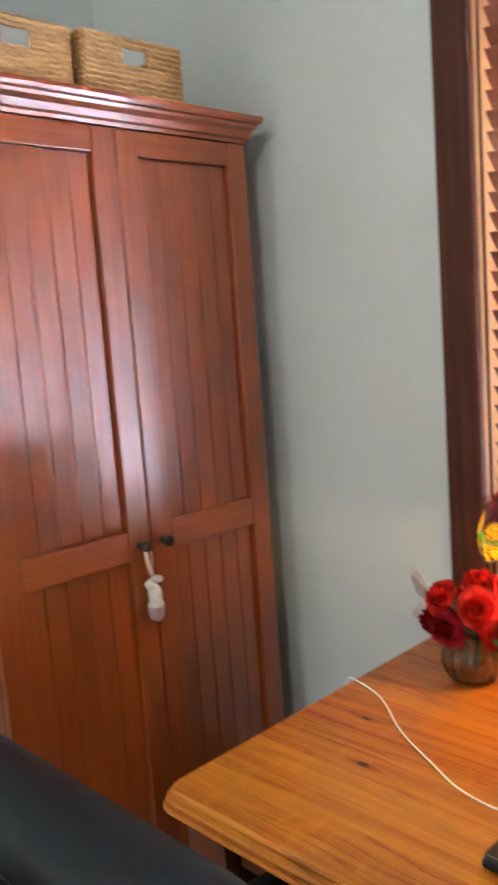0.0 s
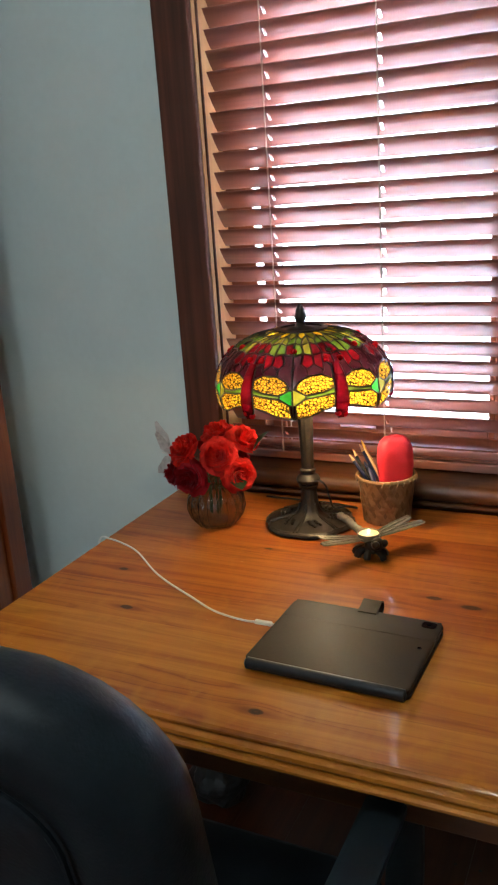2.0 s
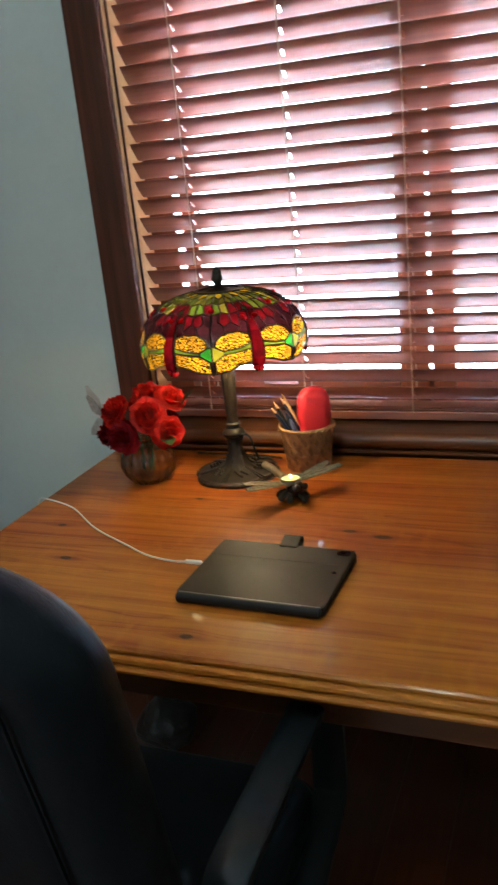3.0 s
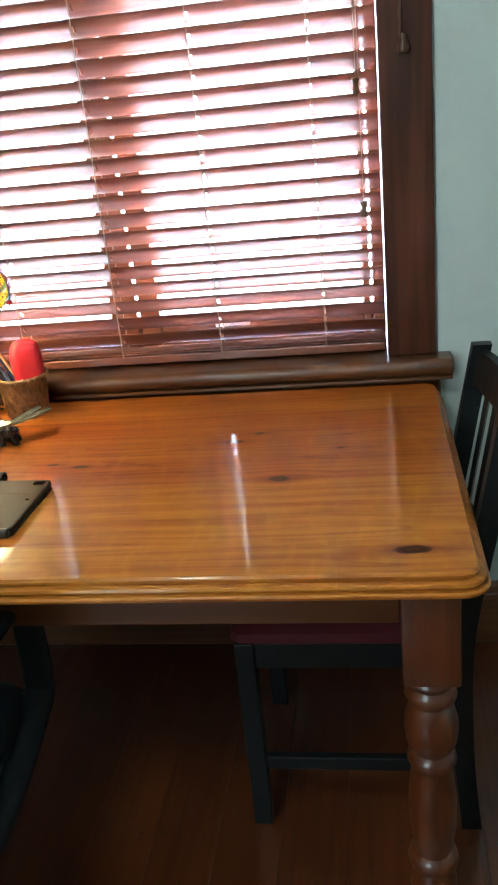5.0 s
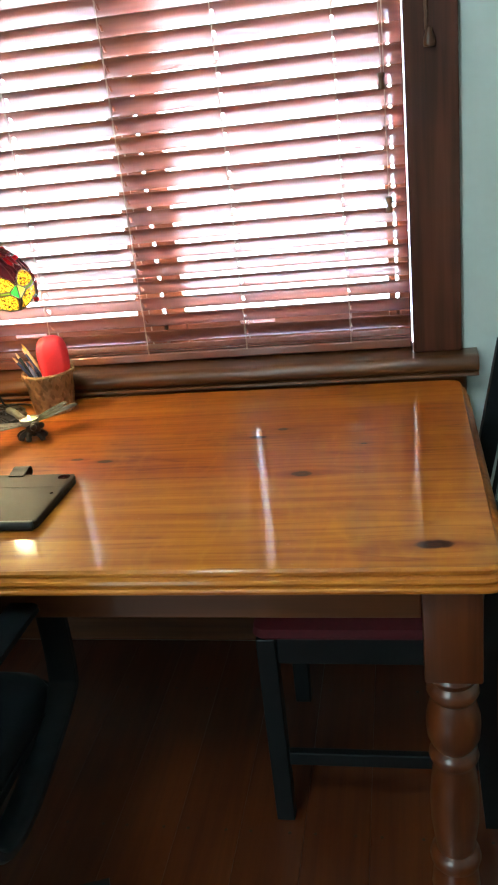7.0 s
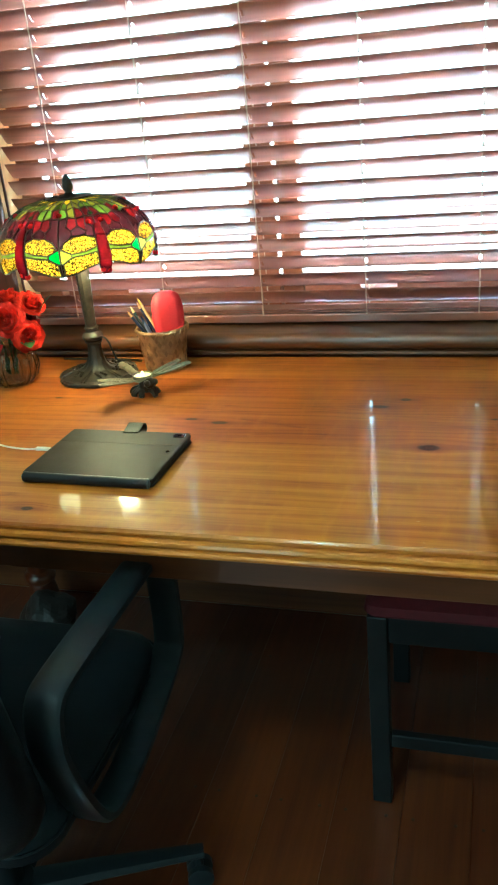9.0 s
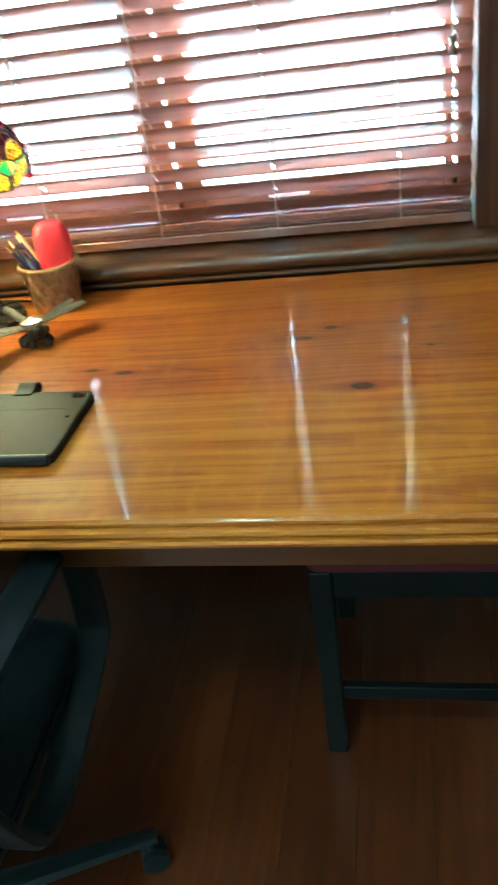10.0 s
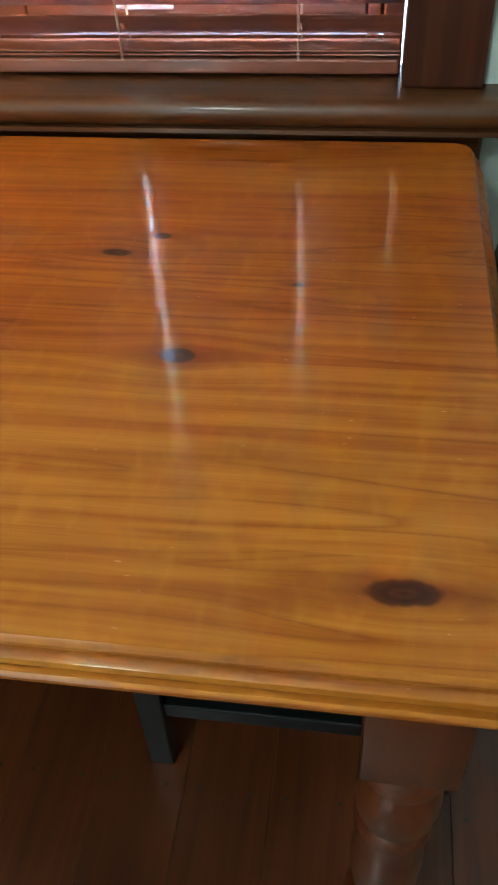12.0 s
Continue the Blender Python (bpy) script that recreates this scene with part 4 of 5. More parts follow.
part("stem", lathe(bmesh.new(), [(0.015, 0.089), (0.0235, 0.093), (0.025, 0.099), (0.021, 0.106), (0.0145, 0.11), (0.014, 0.114), (0.0165, 0.116), (0.0165, 0.12), (0.0125, 0.123), (0.0125, 0.13), (0.015, 0.22), (0.0175, 0.3), (0.016, 0.32), (0.006, 0.33), (0.006, 0.4), (0.0, 0.401)], 24, (0, 0, 0), lambda a, i: 1 + (0.05 * math.cos(10 * a) if 8 < i < 12 else 0)), M_BRONZE, lamp, "fluted bronze stem", True)
part("finial", lathe(bmesh.new(), [(0.05, 0.398), (0.05, 0.404), (0.03, 0.41), (0.012, 0.416), (0.007, 0.422), (0.011, 0.428), (0.012, 0.436), (0.0095, 0.442), (0.0095, 0.447), (0.0065, 0.453), (0.003, 0.458), (0.0, 0.4595)], 24), M_BRONZE, lamp, "dark bronze cap and finial", True)
cord = part("power_cord", tube(bmesh.new(), smooth_line([(0.02, -0.012, 0.098), (0.033, -0.014, 0.1), (0.043, -0.012, 0.088), (0.0475, -0.004, 0.06), (0.05, 0.012, 0.034), (0.062, 0.05, 0.024), (0.07, 0.095, 0.005), (0.0, 0.11, 0.004), (-0.15, 0.112, 0.004)], 6), 0.0022, 6), M_BLACKPLASTIC, lamp, "", True)
M_BULB = glow("lamp_bulb", (1.0, 0.74, 0.38), 9)
for bx, by in ((0.048, -0.045), (-0.122, -0.036)):
    part("bulb", lathe(bmesh.new(), [(0.0, 0.39), (0.013, 0.388), (0.016, 0.37), (0.026, 0.345), (0.024, 0.33), (0.01, 0.322), (0.0, 0.321)], 20, (bx, by, -0.016)), M_BULB, lamp, "", True)
point_lamp("lamp_light", (LX + 0.048, LY - 0.045, 0.76 + 0.28), LAMP_WATTS, (1.0, 0.7, 0.38), 0.024)


def stained(name, colour, crackle=False, vary=0.35):
    m, t, b = material(name)
    vec, _ = coords(t)
    f = noise_tex(t, vec, 26, 3)
    col = ramp(t, f, [(0.3, tuple(c * (1 - vary) for c in colour)), (0.7, tuple(min(1, c * (1 + vary)) for c in colour))])
    if crackle:
        vo = t.nodes.new("ShaderNodeTexVoronoi")
        vo.feature = "DISTANCE_TO_EDGE"
        vo.inputs["Scale"].default_value = 185
        t.links.new(vec, vo.inputs["Vector"])
        col = mix(t, ramp(t, vo.outputs[0], [(0.07, (0, 0, 0)), (0.17, (1, 1, 1))]), (0.03, 0.02, 0.005), col)
    tr = t.nodes.new("ShaderNodeBsdfTranslucent")
    t.links.new(col, tr.inputs[0])
    t.links.new(mix(t, 0.45, col, (0.0, 0.0, 0.0)), b.inputs["Base Color"])
    b.inputs["Roughness"].default_value = 0.18
    ms = t.nodes.new("ShaderNodeMixShader")
    ms.inputs[0].default_value = 0.62
    out = t.nodes["Material Output"]
    t.links.new(b.outputs[0], ms.inputs[1])
    t.links.new(tr.outputs[0], ms.inputs[2])
    t.links.new(ms.outputs[0], out.inputs[0])
    return m


G = {"y": stained("yellow_glass", (0.8, 0.5, 0.02)), "w": stained("crackled_yellow_glass", (0.66, 0.34, 0.012), True), "g": stained("green_glass", (0.1, 0.16, 0.02)),
     "o": stained("olive_glass", (0.2, 0.19, 0.025)), "r": stained("red_glass", (0.085, 0.0008, 0.004), False, 0.5), "p": stained("plum_glass", (0.022, 0.004, 0.008)), "e": stained("emerald_glass", (0.03, 0.2, 0.02))}
DOME = [(0.045, 0.408), (0.072, 0.405), (0.1, 0.398), (0.125, 0.386), (0.145, 0.37), (0.16, 0.352), (0.17, 0.332), (0.1745, 0.312), (0.1745, 0.297), (0.172, 0.285)]
cum = [0.0]
for (r0, z0), (r1, z1) in zip(DOME, DOME[1:]):
    cum.append(cum[-1] + math.hypot(r1 - r0, z1 - z0))


def on_dome(th, v, push=0.0):
    """A point of the shade: angle in degrees, v from the cap (0) to the rim (1)."""
    d = min(max(v, 0.0), 1.08) * cum[-1]
    k = max(i for i in range(len(cum) - 1) if cum[i] <= d or i == 0)
    u = (d - cum[k]) / (cum[k + 1] - cum[k])
    r = DOME[k][0] + u * (DOME[k + 1][0] - DOME[k][0])
    z = DOME[k][1] + u * (DOME[k + 1][1] - DOME[k][1])
    tr, tz = DOME[k + 1][0] - DOME[k][0], DOME[k + 1][1] - DOME[k][1]
    ln = math.hypot(tr, tz)
    r, z = r - tz / ln * push, z + tr / ln * push
    a = radians(th)
    return Vector((r * math.cos(a), r * math.sin(a), z))


PIECES = []
for k in range(4):
    c, d = -30 + 15 * k, (0.0, 0.015, -0.012, 0.008)[k]
    PIECES.append(("yoyo"[k], [(c, 0.0), (c + 15, 0.0), (c + 15, 0.09), (c + 7.5, 0.2 + d), (c, 0.09)]))
    PIECES.append(("gogo"[k], [(c, 0.09), (c + 7.5, 0.2 + d), (c + 6.5, 0.31), (c, 0.27)]))
    PIECES.append(("ogog"[k], [(c + 7.5, 0.2 + d), (c + 15, 0.09), (c + 15, 0.27), (c + 6.5, 0.31)]))
    PIECES.append(("grrg"[k], [(c, 0.27), (c + 6.5, 0.31), (c + 8.5, 0.43), (c, 0.46)]))
    PIECES.append(("orgr"[k], [(c + 6.5, 0.31), (c + 15, 0.27), (c + 15, 0.46), (c + 8.5, 0.43)]))
for s in (-1, 1):
    q = lambda pts: [(s * a, v) for a, v in pts]
    PIECES.append(("r", q([(0, 0.46), (6.5, 0.43), (8, 0.52), (3, 0.58), (0, 0.56)])))
    PIECES.append(("r", q([(6.5, 0.43), (15, 0.46), (15, 0.56), (9, 0.62), (8, 0.52)])))
    PIECES.append(("p", q([(3, 0.58), (8, 0.52), (9, 0.62), (11, 0.66), (4, 0.71)])))
    PIECES.append(("p", q([(9, 0.62), (15, 0.56), (20, 0.6), (20, 0.67), (11, 0.66)])))
    PIECES.append(("r", q([(15, 0.46), (21.5, 0.43), (24, 0.55), (20, 0.6), (15, 0.56)])))
    PIECES.append(("p", q([(21.5, 0.43), (30, 0.46), (30, 0.8), (28.5, 0.79), (26, 0.72), (20, 0.67), (20, 0.6), (24, 0.55)])))
    PIECES.append(("w", q([(4, 0.71), (11, 0.66), (20, 0.67), (26, 0.72), (28.5, 0.79), (22, 0.84), (12, 0.825), (4, 0.79)])))
    PIECES.append(("g", q([(4, 0.79), (12, 0.825), (22, 0.84), (22, 0.872), (12, 0.858), (4, 0.84)])))
    PIECES.append(("e" if s > 0 else "o", q([(22, 0.84), (28.5, 0.79), (30, 0.8), (30, 0.93), (28, 0.93), (22, 0.872)])))
    PIECES.append(("w", q([(4, 0.84), (12, 0.858), (22, 0.872), (28, 0.93), (29, 1.06), (20, 1.04), (12, 0.99), (4, 0.96)])))
    PIECES.append(("p", q([(29, 1.06), (28, 0.93), (30, 0.93), (30, 1.07)])))
PIECES.append(("e", [(-2, 0.38), (2, 0.38), (2.4, 0.42), (0, 0.44), (-2.4, 0.42)]))
for v0, v1, w0, w1 in ((0.56, 0.68, 2.4, 3.4), (0.68, 0.93, 3.4, 4.4), (0.93, 1.0, 4.4, 4.0), (1.0, 1.075, 4.0, 2.0)):
    PIECES.append(("r", [(-w0, v0), (w0, v0), (w1, v1), (-w1, v1)]))

shade = part("shade", lathe(bmesh.new(), [(0.052, 0.4095), (0.052, 0.4125), (0.041, 0.4135), (0.041, 0.4105)], 32), M_BRONZE, lamp, "leaded glass shade of dragonflies, red, plum and yellow", True)
lead = bmesh.new()
meshes = []
for code, poly in PIECES:
    cx, cv = sum(p[0] for p in poly) / len(poly), sum(p[1] for p in poly) / len(poly)
    dense = []
    for (a0, v0), (a1, v1) in zip(poly, poly[1:] + poly[:1]):
        n = max(1, int(abs(a1 - a0) / 4 + abs(v1 - v0) / 0.07))
        dense += [(a0 + (a1 - a0) * i / n, v0 + (v1 - v0) * i / n) for i in range(n)]
    bm = bmesh.new()
    lift = 0.003 if code == "r" and abs(cx) < 0.5 and cv > 0.5 else 0.0
    top = [bm.verts.new(on_dome(a, v, 0.001 + lift)) for a, v in dense]
    mid = bm.verts.new(on_dome(cx, cv, 0.0022 + lift))
    low = [bm.verts.new(on_dome(a, v, -0.001)) for a, v in dense]
    n = len(dense)
    for i in range(n):
        bm.faces.new((top[i], top[(i + 1) % n], mid))
        bm.faces.new((top[i], top[(i + 1) % n], low[(i + 1) % n], low[i]))
    meshes.append((finish(bm, "glass_piece", G[code], True), dense))
    for sector in range(6):
        pts = [on_dome(a - 45 + 60 * sector, v, 0.0006) for a, v in dense]
        tube(lead, pts + [pts[0]], 0.002, 5, 1.0, False)
for sector in range(6):
    for me, _ in meshes:
        gp = new("glass_piece", me)
        gp.parent = shade
        gp.matrix_basis = pose(0, 0, 0, 0, 0, -45 + 60 * sector)
part("lead_came", lead, M_BRONZE, shade, "dark leading between the glass pieces", True)
M_BEAD = stained("ruby_bead", (0.75, 0.01, 0.02))
bead = bmesh.new()
bmesh.ops.create_icosphere(bead, subdivisions=2, radius=0.0062)
bead_me = finish(bead, "glass_bead", M_BEAD, True)
for sector in range(6):
    for a, v in ((-5.5, 0.52), (5.5, 0.52), (-2.2, 1.03), (2.2, 1.05), (30, 0.4)):
        o = new("glass_bead", bead_me)
        o.parent = shade
        o.location = on_dome(a - 45 + 60 * sector, v, 0.0005)

# ---- vase of roses ----
VX, VY = -0.858, 1.385
vase = thing("vase", (VX, VY, 0.76), "ribbed smoky glass vase holding red roses", "vase")
M_VASE, t_, b_ = material("smoky_ribbed_glass")
b_.inputs["Base Color"].default_value = (0.76, 0.7, 0.61, 1)
b_.inputs["Transmission Weight"].default_value, b_.inputs["Roughness"].default_value, b_.inputs["IOR"].default_value = 1.0, 0.03, 1.45
VP = [(0.03, 0.0), (0.04, 0.003), (0.054, 0.02), (0.061, 0.042), (0.058, 0.064), (0.045, 0.08), (0.033, 0.088), (0.03, 0.096), (0.036, 0.104)]
VI = [(r - 0.003, z + (0.004 if z < 0.02 else 0)) for r, z in reversed(VP)]
part("body", lathe(bmesh.new(), VP + VI, 72, (0, 0, 0), lambda a, i: 1 + 0.04 * math.cos(18 * a)), M_VASE, vase, "", True)

M_PETAL = []
for nm, c in (("scarlet_petal", (0.72, 0.022, 0.012)), ("crimson_petal", (0.38, 0.006, 0.014))):
    m = plain(nm, c, 0.55, 0, 0.3, 60, 0.3, tuple(x * 0.5 for x in c), 0.0, 0.2)
    M_PETAL.append(m)
M_LEAF = plain("rose_leaf_green", (0.035, 0.085, 0.022), 0.5, 0, 0.3, 60, 0.3)


# rings of a bloom from heart to rim: petals, radius, height, flare of the lip
RINGS = ((2, 0.004, 0.034, 0.0), (3, 0.0075, 0.035, 0.001), (4, 0.0115, 0.035, 0.003), (5, 0.016, 0.034, 0.005), (5, 0.02, 0.031, 0.007), (6, 0.0235, 0.027, 0.009), (6, 0.026, 0.021, 0.011))


def petal_mesh(mat, count, radius, height, flare, seed):
    """A petal wrapped round the bloom's axis, bellied, with a rolled and ruffled lip."""
    rnd = random.Random(seed)
    ph = rnd.uniform(0, 6)
    span = math.pi / count * 1.45
    bm = bmesh.new()
    nu, nv, grid = 9, 7, []
    for j in range(nv + 1):
        v = j / nv
        lip = max(0.0, v - 0.6) / 0.4
        row = []
        for i in range(nu + 1):
            u = -1 + 2 * i / nu
            a = u * span * (0.55 + 0.45 * math.sin(min(1.57, 2.6 * v))) + 0.25 * v
            ruf = (0.09 * math.sin(6 * u + ph) + 0.05 * rnd.uniform(-1, 1)) * height * lip
            r = radius * (0.3 + 0.7 * math.sin(min(1.57, 1.9 * v + 0.15))) + flare * lip * lip + 0.0016 * u + ruf * 0.7
            z = height * v * (1 - 0.16 * u * u) - flare * 0.75 * lip * lip + ruf
            row.append(bm.verts.new((-r * math.sin(a), r * math.cos(a), z)))
        grid.append(row)
    for j in range(nv):
        for i in range(nu):
            bm.faces.new((grid[j][i], grid[j][i + 1], grid[j + 1][i + 1], grid[j + 1][i]))
    bmesh.ops.solidify(bm, geom=bm.faces[:], thickness=0.0005)
    return finish(bm, "petal", mat, True)


PET = {mi: [petal_mesh(m, *r, 7 * ri + mi) for ri, r in enumerate(RINGS)] for mi, m in enumerate(M_PETAL)}


def rose(place, aim, kind, scale, label):
    p = Vector(place) + Vector((-0.02, 0.0, -0.016))
    th = thing("rose", p, label, "flower", "roses in the vase")
    q = Vector(aim).normalized().to_track_quat("Z", "Y").to_matrix().to_4x4()
    rnd = random.Random(int(place[0] * 1000))
    turn = rnd.uniform(0, 6)
    for ring, (count, r0, _, _) in enumerate(RINGS):
        for k in range(count):
            o = new("petal", PET[kind][ring])
            o.parent = th
            a = turn + 2 * math.pi * (k + 0.37 * ring) / count + rnd.uniform(-0.15, 0.15)
            m = Matrix.Rotation(a, 4, "Z") @ Matrix.Translation((0, 0, -0.014 - 0.0006 * ring)) @ Matrix.Rotation(radians(rnd.uniform(-5, 3)), 4, "X")
            o.matrix_basis = q @ m @ Matrix.Scale(scale * rnd.uniform(0.95, 1.05), 4)
    core = lathe(bmesh.new(), [(0.0, -0.012), (0.005, -0.01), (0.005, 0.004), (0.003, 0.01), (0.0, 0.011)], 10)
    bmesh.ops.transform(core, verts=core.verts, matrix=q)
    part("heart", core, M_PETAL[kind], th, "", True)
    low = Vector((VX + (p.x - VX) * 0.15, VY + (p.y - VY) * 0.15, 0.785))
    mid = Vector((VX + (p.x - VX) * 0.25, VY + (p.y - VY) * 0.25, 0.865))
    part("stem", tube(bmesh.new(), smooth_line([low - p, mid - p, Vector(aim).normalized() * -0.012], 6), 0.0018, 6), M_LEAF, th, "thin green stem", True)


RED, DARK = "open scarlet silk rose in the glass vase", "deep crimson silk rose in the glass vase"
rose((-0.892, 1.36, 0.944), (-0.5, -0.75, 0.6), 0, 1.05, RED)
rose((-0.838, 1.42, 0.968), (0, -0.3, 1), 0, 1.05, RED)
rose((-0.808, 1.355, 0.937), (0.3, -1, 0.55), 0, 1.12, RED)
rose((-0.775, 1.41, 0.962), (0.6, -0.2, 0.9), 0, 1.0, RED)
rose((-0.768, 1.365, 0.898), (0.8, -0.8, 0.2), 0, 1.0, RED)
rose((-0.866, 1.335, 0.893), (-0.1, -1, 0.05), 1, 1.1, DARK)
rose((-0.925, 1.375, 0.89), (-0.9, -0.6, 0.1), 1, 1.05, DARK)
rose((-0.86, 1.45, 0.93), (-0.3, 0.8, 0.6), 0, 1.12, RED)
rose((-0.80, 1.44, 0.9), (0.7, 0.7, 0.3), 1, 1.0, DARK)


def leaf_bm(length, width):
    bm = bmesh.new()
    n, rows = 8, []
    for i in range(n + 1):
        u = i / n
        w = width * math.sin(math.pi * min(1, u * 0.97 + 0.02)) ** 0.8
        rows.append([bm.verts.new((s * w, u * length, 0.15 * abs(s) * w - 0.25 * length * u * u)) for s in (-1, -0.5, 0, 0.5, 1)])
    for a, b in zip(rows, rows[1:]):
        for k in range(4):
            bm.faces.new((a[k], a[k + 1], b[k + 1], b[k]))
    bmesh.ops.solidify(bm, geom=bm.faces[:], thickness=0.0005)
    return bm


for i, (p, m) in enumerate((((-0.77, 1.4, 0.925), pose(0, 0, 0, 62, 0, -62)), ((-0.80, 1.37, 0.872), pose(0, 0, 0, 5, 0, -140)), ((-0.88, 1.40, 0.872), pose(0, 0, 0, 0, 0, 110)))):
    th = tagged(part("rose_leaf", leaf_bm(0.05, 0.017), M_LEAF, None, "", True), "dark green silk rose leaf among the roses", "leaf", "rose leaves")
    th.matrix_world = Matrix.Translation(p) @ m

# butterfly on the roses
bfly = thing("butterfly_ornament", (-0.94, 1.36, 0.915), "small silvery white gauze butterfly clipped to the roses", "ornament")
M_GAUZE = plain("silvery_gauze", (0.5, 0.47, 0.44), 0.45, 0, 0.35, 120, 0.2, (0.28, 0.25, 0.23))
for nm, pts in (("upper_wing", [(0, 0, 0.004), (-0.006, 0.004, 0.03), (-0.026, 0.006, 0.052), (-0.03, 0.006, 0.05), (-0.028, 0.004, 0.028), (-0.014, 0.0, 0.004)]),
                ("upper_wing", [(0, -0.004, 0.002), (0.002, -0.018, 0.03), (-0.008, -0.024, 0.046), (-0.014, -0.022, 0.04), (-0.014, -0.01, 0.012)]),
                ("lower_wing", [(-0.002, 0, -0.002), (-0.016, 0.004, -0.004), (-0.032, 0.006, -0.024), (-0.034, 0.006, -0.034), (-0.022, 0.004, -0.034), (-0.006, 0.0, -0.016)])):
    bm = bmesh.new()
    bm.faces.new([bm.verts.new([1.35 * c for c in p]) for p in pts])
    bmesh.ops.subdivide_edges(bm, edges=bm.edges[:], cuts=2, smooth=0.4)
    bmesh.ops.solidify(bm, geom=bm.faces[:], thickness=0.0006)
    part(nm, bm, M_GAUZE, bfly)
part("body", tube(bmesh.new(), [(-0.022, -0.004, 0.006), (-0.01, -0.002, 0.003), (0.006, 0.0, -0.002)], [0.0014, 0.003, 0.0016], 8), plain("white_felt", (0.7, 0.68, 0.64), 0.7), bfly, "", True)

# ---- pencil basket ----
PX, PY = -0.522, 1.508
pot = thing("pencil_basket", (PX, PY, 0.76), "small woven bamboo basket holding pencils and a red case", "basket")
M_BAMBOO = plain("woven_bamboo", (0.42, 0.2, 0.075), 0.55, 0, 0.3, 70, 0.3, (0.25, 0.1, 0.035))
part("lining", lathe(bmesh.new(), [(0.0, 0.001), (0.0475, 0.001), (0.0575, 0.098), (0.0555, 0.098), (0.0455, 0.003), (0.0, 0.003)], 32), plain("basket_lining", (0.26, 0.115, 0.04), 0.7), pot, "", True)
for way_ in (-1, 1):
    for k in range(14):
        bm = bmesh.new()
        rows = []
        for i in range(9):
            u = i / 8
            a = 2 * math.pi * k / 14 + way_ * 0.95 * u
            r = 0.0483 + 0.01 * u + 0.0009 * math.sin(i * math.pi / 1.15 + (0 if way_ > 0 else math.pi))
            w = 0.0075 / r
            rows.append([bm.verts.new(((r + e) * math.cos(a + s * w), (r + e) * math.sin(a + s * w), 0.001 + 0.096 * u)) for s, e in ((-1, 0), (0, 0.0007), (1, 0))])
        for a, b in zip(rows, rows[1:]):
            for q in range(2):
                bm.faces.new((a[q], a[q + 1], b[q + 1], b[q]))
        bmesh.ops.solidify(bm, geom=bm.faces[:], thickness=0.0006)
        part("woven_strip", bm, M_BAMBOO, pot)
bm = bmesh.new()
tube(bm, [(0.059 * math.cos(k * math.pi / 16), 0.059 * math.sin(k * math.pi / 16), 0.097) for k in range(33)], 0.0032, 6, 1.4)
for k in range(26):
    a = 2 * math.pi * k / 26
    tube(bm, [(0.0625 * math.cos(a), 0.0625 * math.sin(a), 0.09), (0.063 * math.cos(a + 0.06), 0.063 * math.sin(a + 0.06), 0.097), (0.059 * math.cos(a + 0.1), 0.059 * math.sin(a + 0.1), 0.1025)], 0.0012, 4)
part("rim", bm, plain("rim_cane", (0.34, 0.18, 0.07), 0.5), pot, "bound cane rim", True)

case_r = thing("red_case", (PX + 0.018, PY + 0.005, 0.7635), "rounded red moulded case standing in the basket", "case", "", 25)
bm = bmesh.new()
rings = []
for z, sc in ((0.0, 0.75), (0.02, 0.9), (0.06, 0.97), (0.11, 1.0), (0.135, 1.0), (0.153, 0.95), (0.166, 0.82), (0.174, 0.6), (0.178, 0.3)):
    rings.append([bm.verts.new((x * (sc if z > 0.1 else 0.86 * sc), y * sc * (1 if z > 0.1 else 0.9), z)) for x, y in rounded(-0.037, 0.037, -0.021, 0.021, 0.02)])
for a, b in zip(rings, rings[1:]):
    for k in range(len(a)):
        bm.faces.new((a[k], a[(k + 1) % len(a)], b[(k + 1) % len(a)], b[k]))
bm.faces.new(rings[0])
bm.faces.new(rings[-1])
part("shell", bm, M_RED, case_r, "", True)


def pencil(name, bx, by, tx, ty, tz, r, mat, tipmat, label):
    foot = Vector((PX + bx, PY + by, 0.7645))
    d = Vector((PX + tx, PY + ty, 0.76 + tz)) - foot
    th = new(name)
    th.location = foot
    tagged(th, label, "pencil" if name == "pencil" else "pen", "pens in the basket")
    part("barrel", tube(bmesh.new(), [(0, 0, 0), d * 0.9], r, 6), mat, th)
    part("tip", tube(bmesh.new(), [d * 0.9, d * 0.97, d], [r * 0.98, r * 0.55, r * 0.15], 6), tipmat, th)


M_PWOOD = plain("pencil_wood", (0.6, 0.36, 0.16), 0.6)
M_NAVY = plain("navy_lacquer", (0.015, 0.02, 0.06), 0.3)
M_GREY = plain("slate_blue_lacquer", (0.12, 0.13, 0.22), 0.35)
M_GOLD = plain("gold_paint", (0.6, 0.36, 0.06), 0.35, 0.6)
pencil("pencil", 0.02, -0.01, -0.072, -0.02, 0.142, 0.0036, M_NAVY, M_PWOOD, "navy lacquered pencil with a bare wood tip")
pencil("pencil", 0.01, -0.02, -0.068, -0.008, 0.15, 0.0036, M_BLACKPLASTIC, M_PWOOD, "black pencil with a bare wood tip")
pencil("pencil", 0.025, 0.005, -0.06, 0.012, 0.155, 0.0036, M_NAVY, M_PWOOD, "dark blue pencil with a bare wood tip")
pencil("pencil", 0.02, 0.02, -0.052, 0.0, 0.168, 0.0036, M_PWOOD, M_GOLD, "natural wood pencil with a gold end")
pencil("pen", 0.015, -0.025, -0.04, -0.02, 0.13, 0.0042, M_BLACKPLASTIC, M_NAVY, "black pen in the basket")
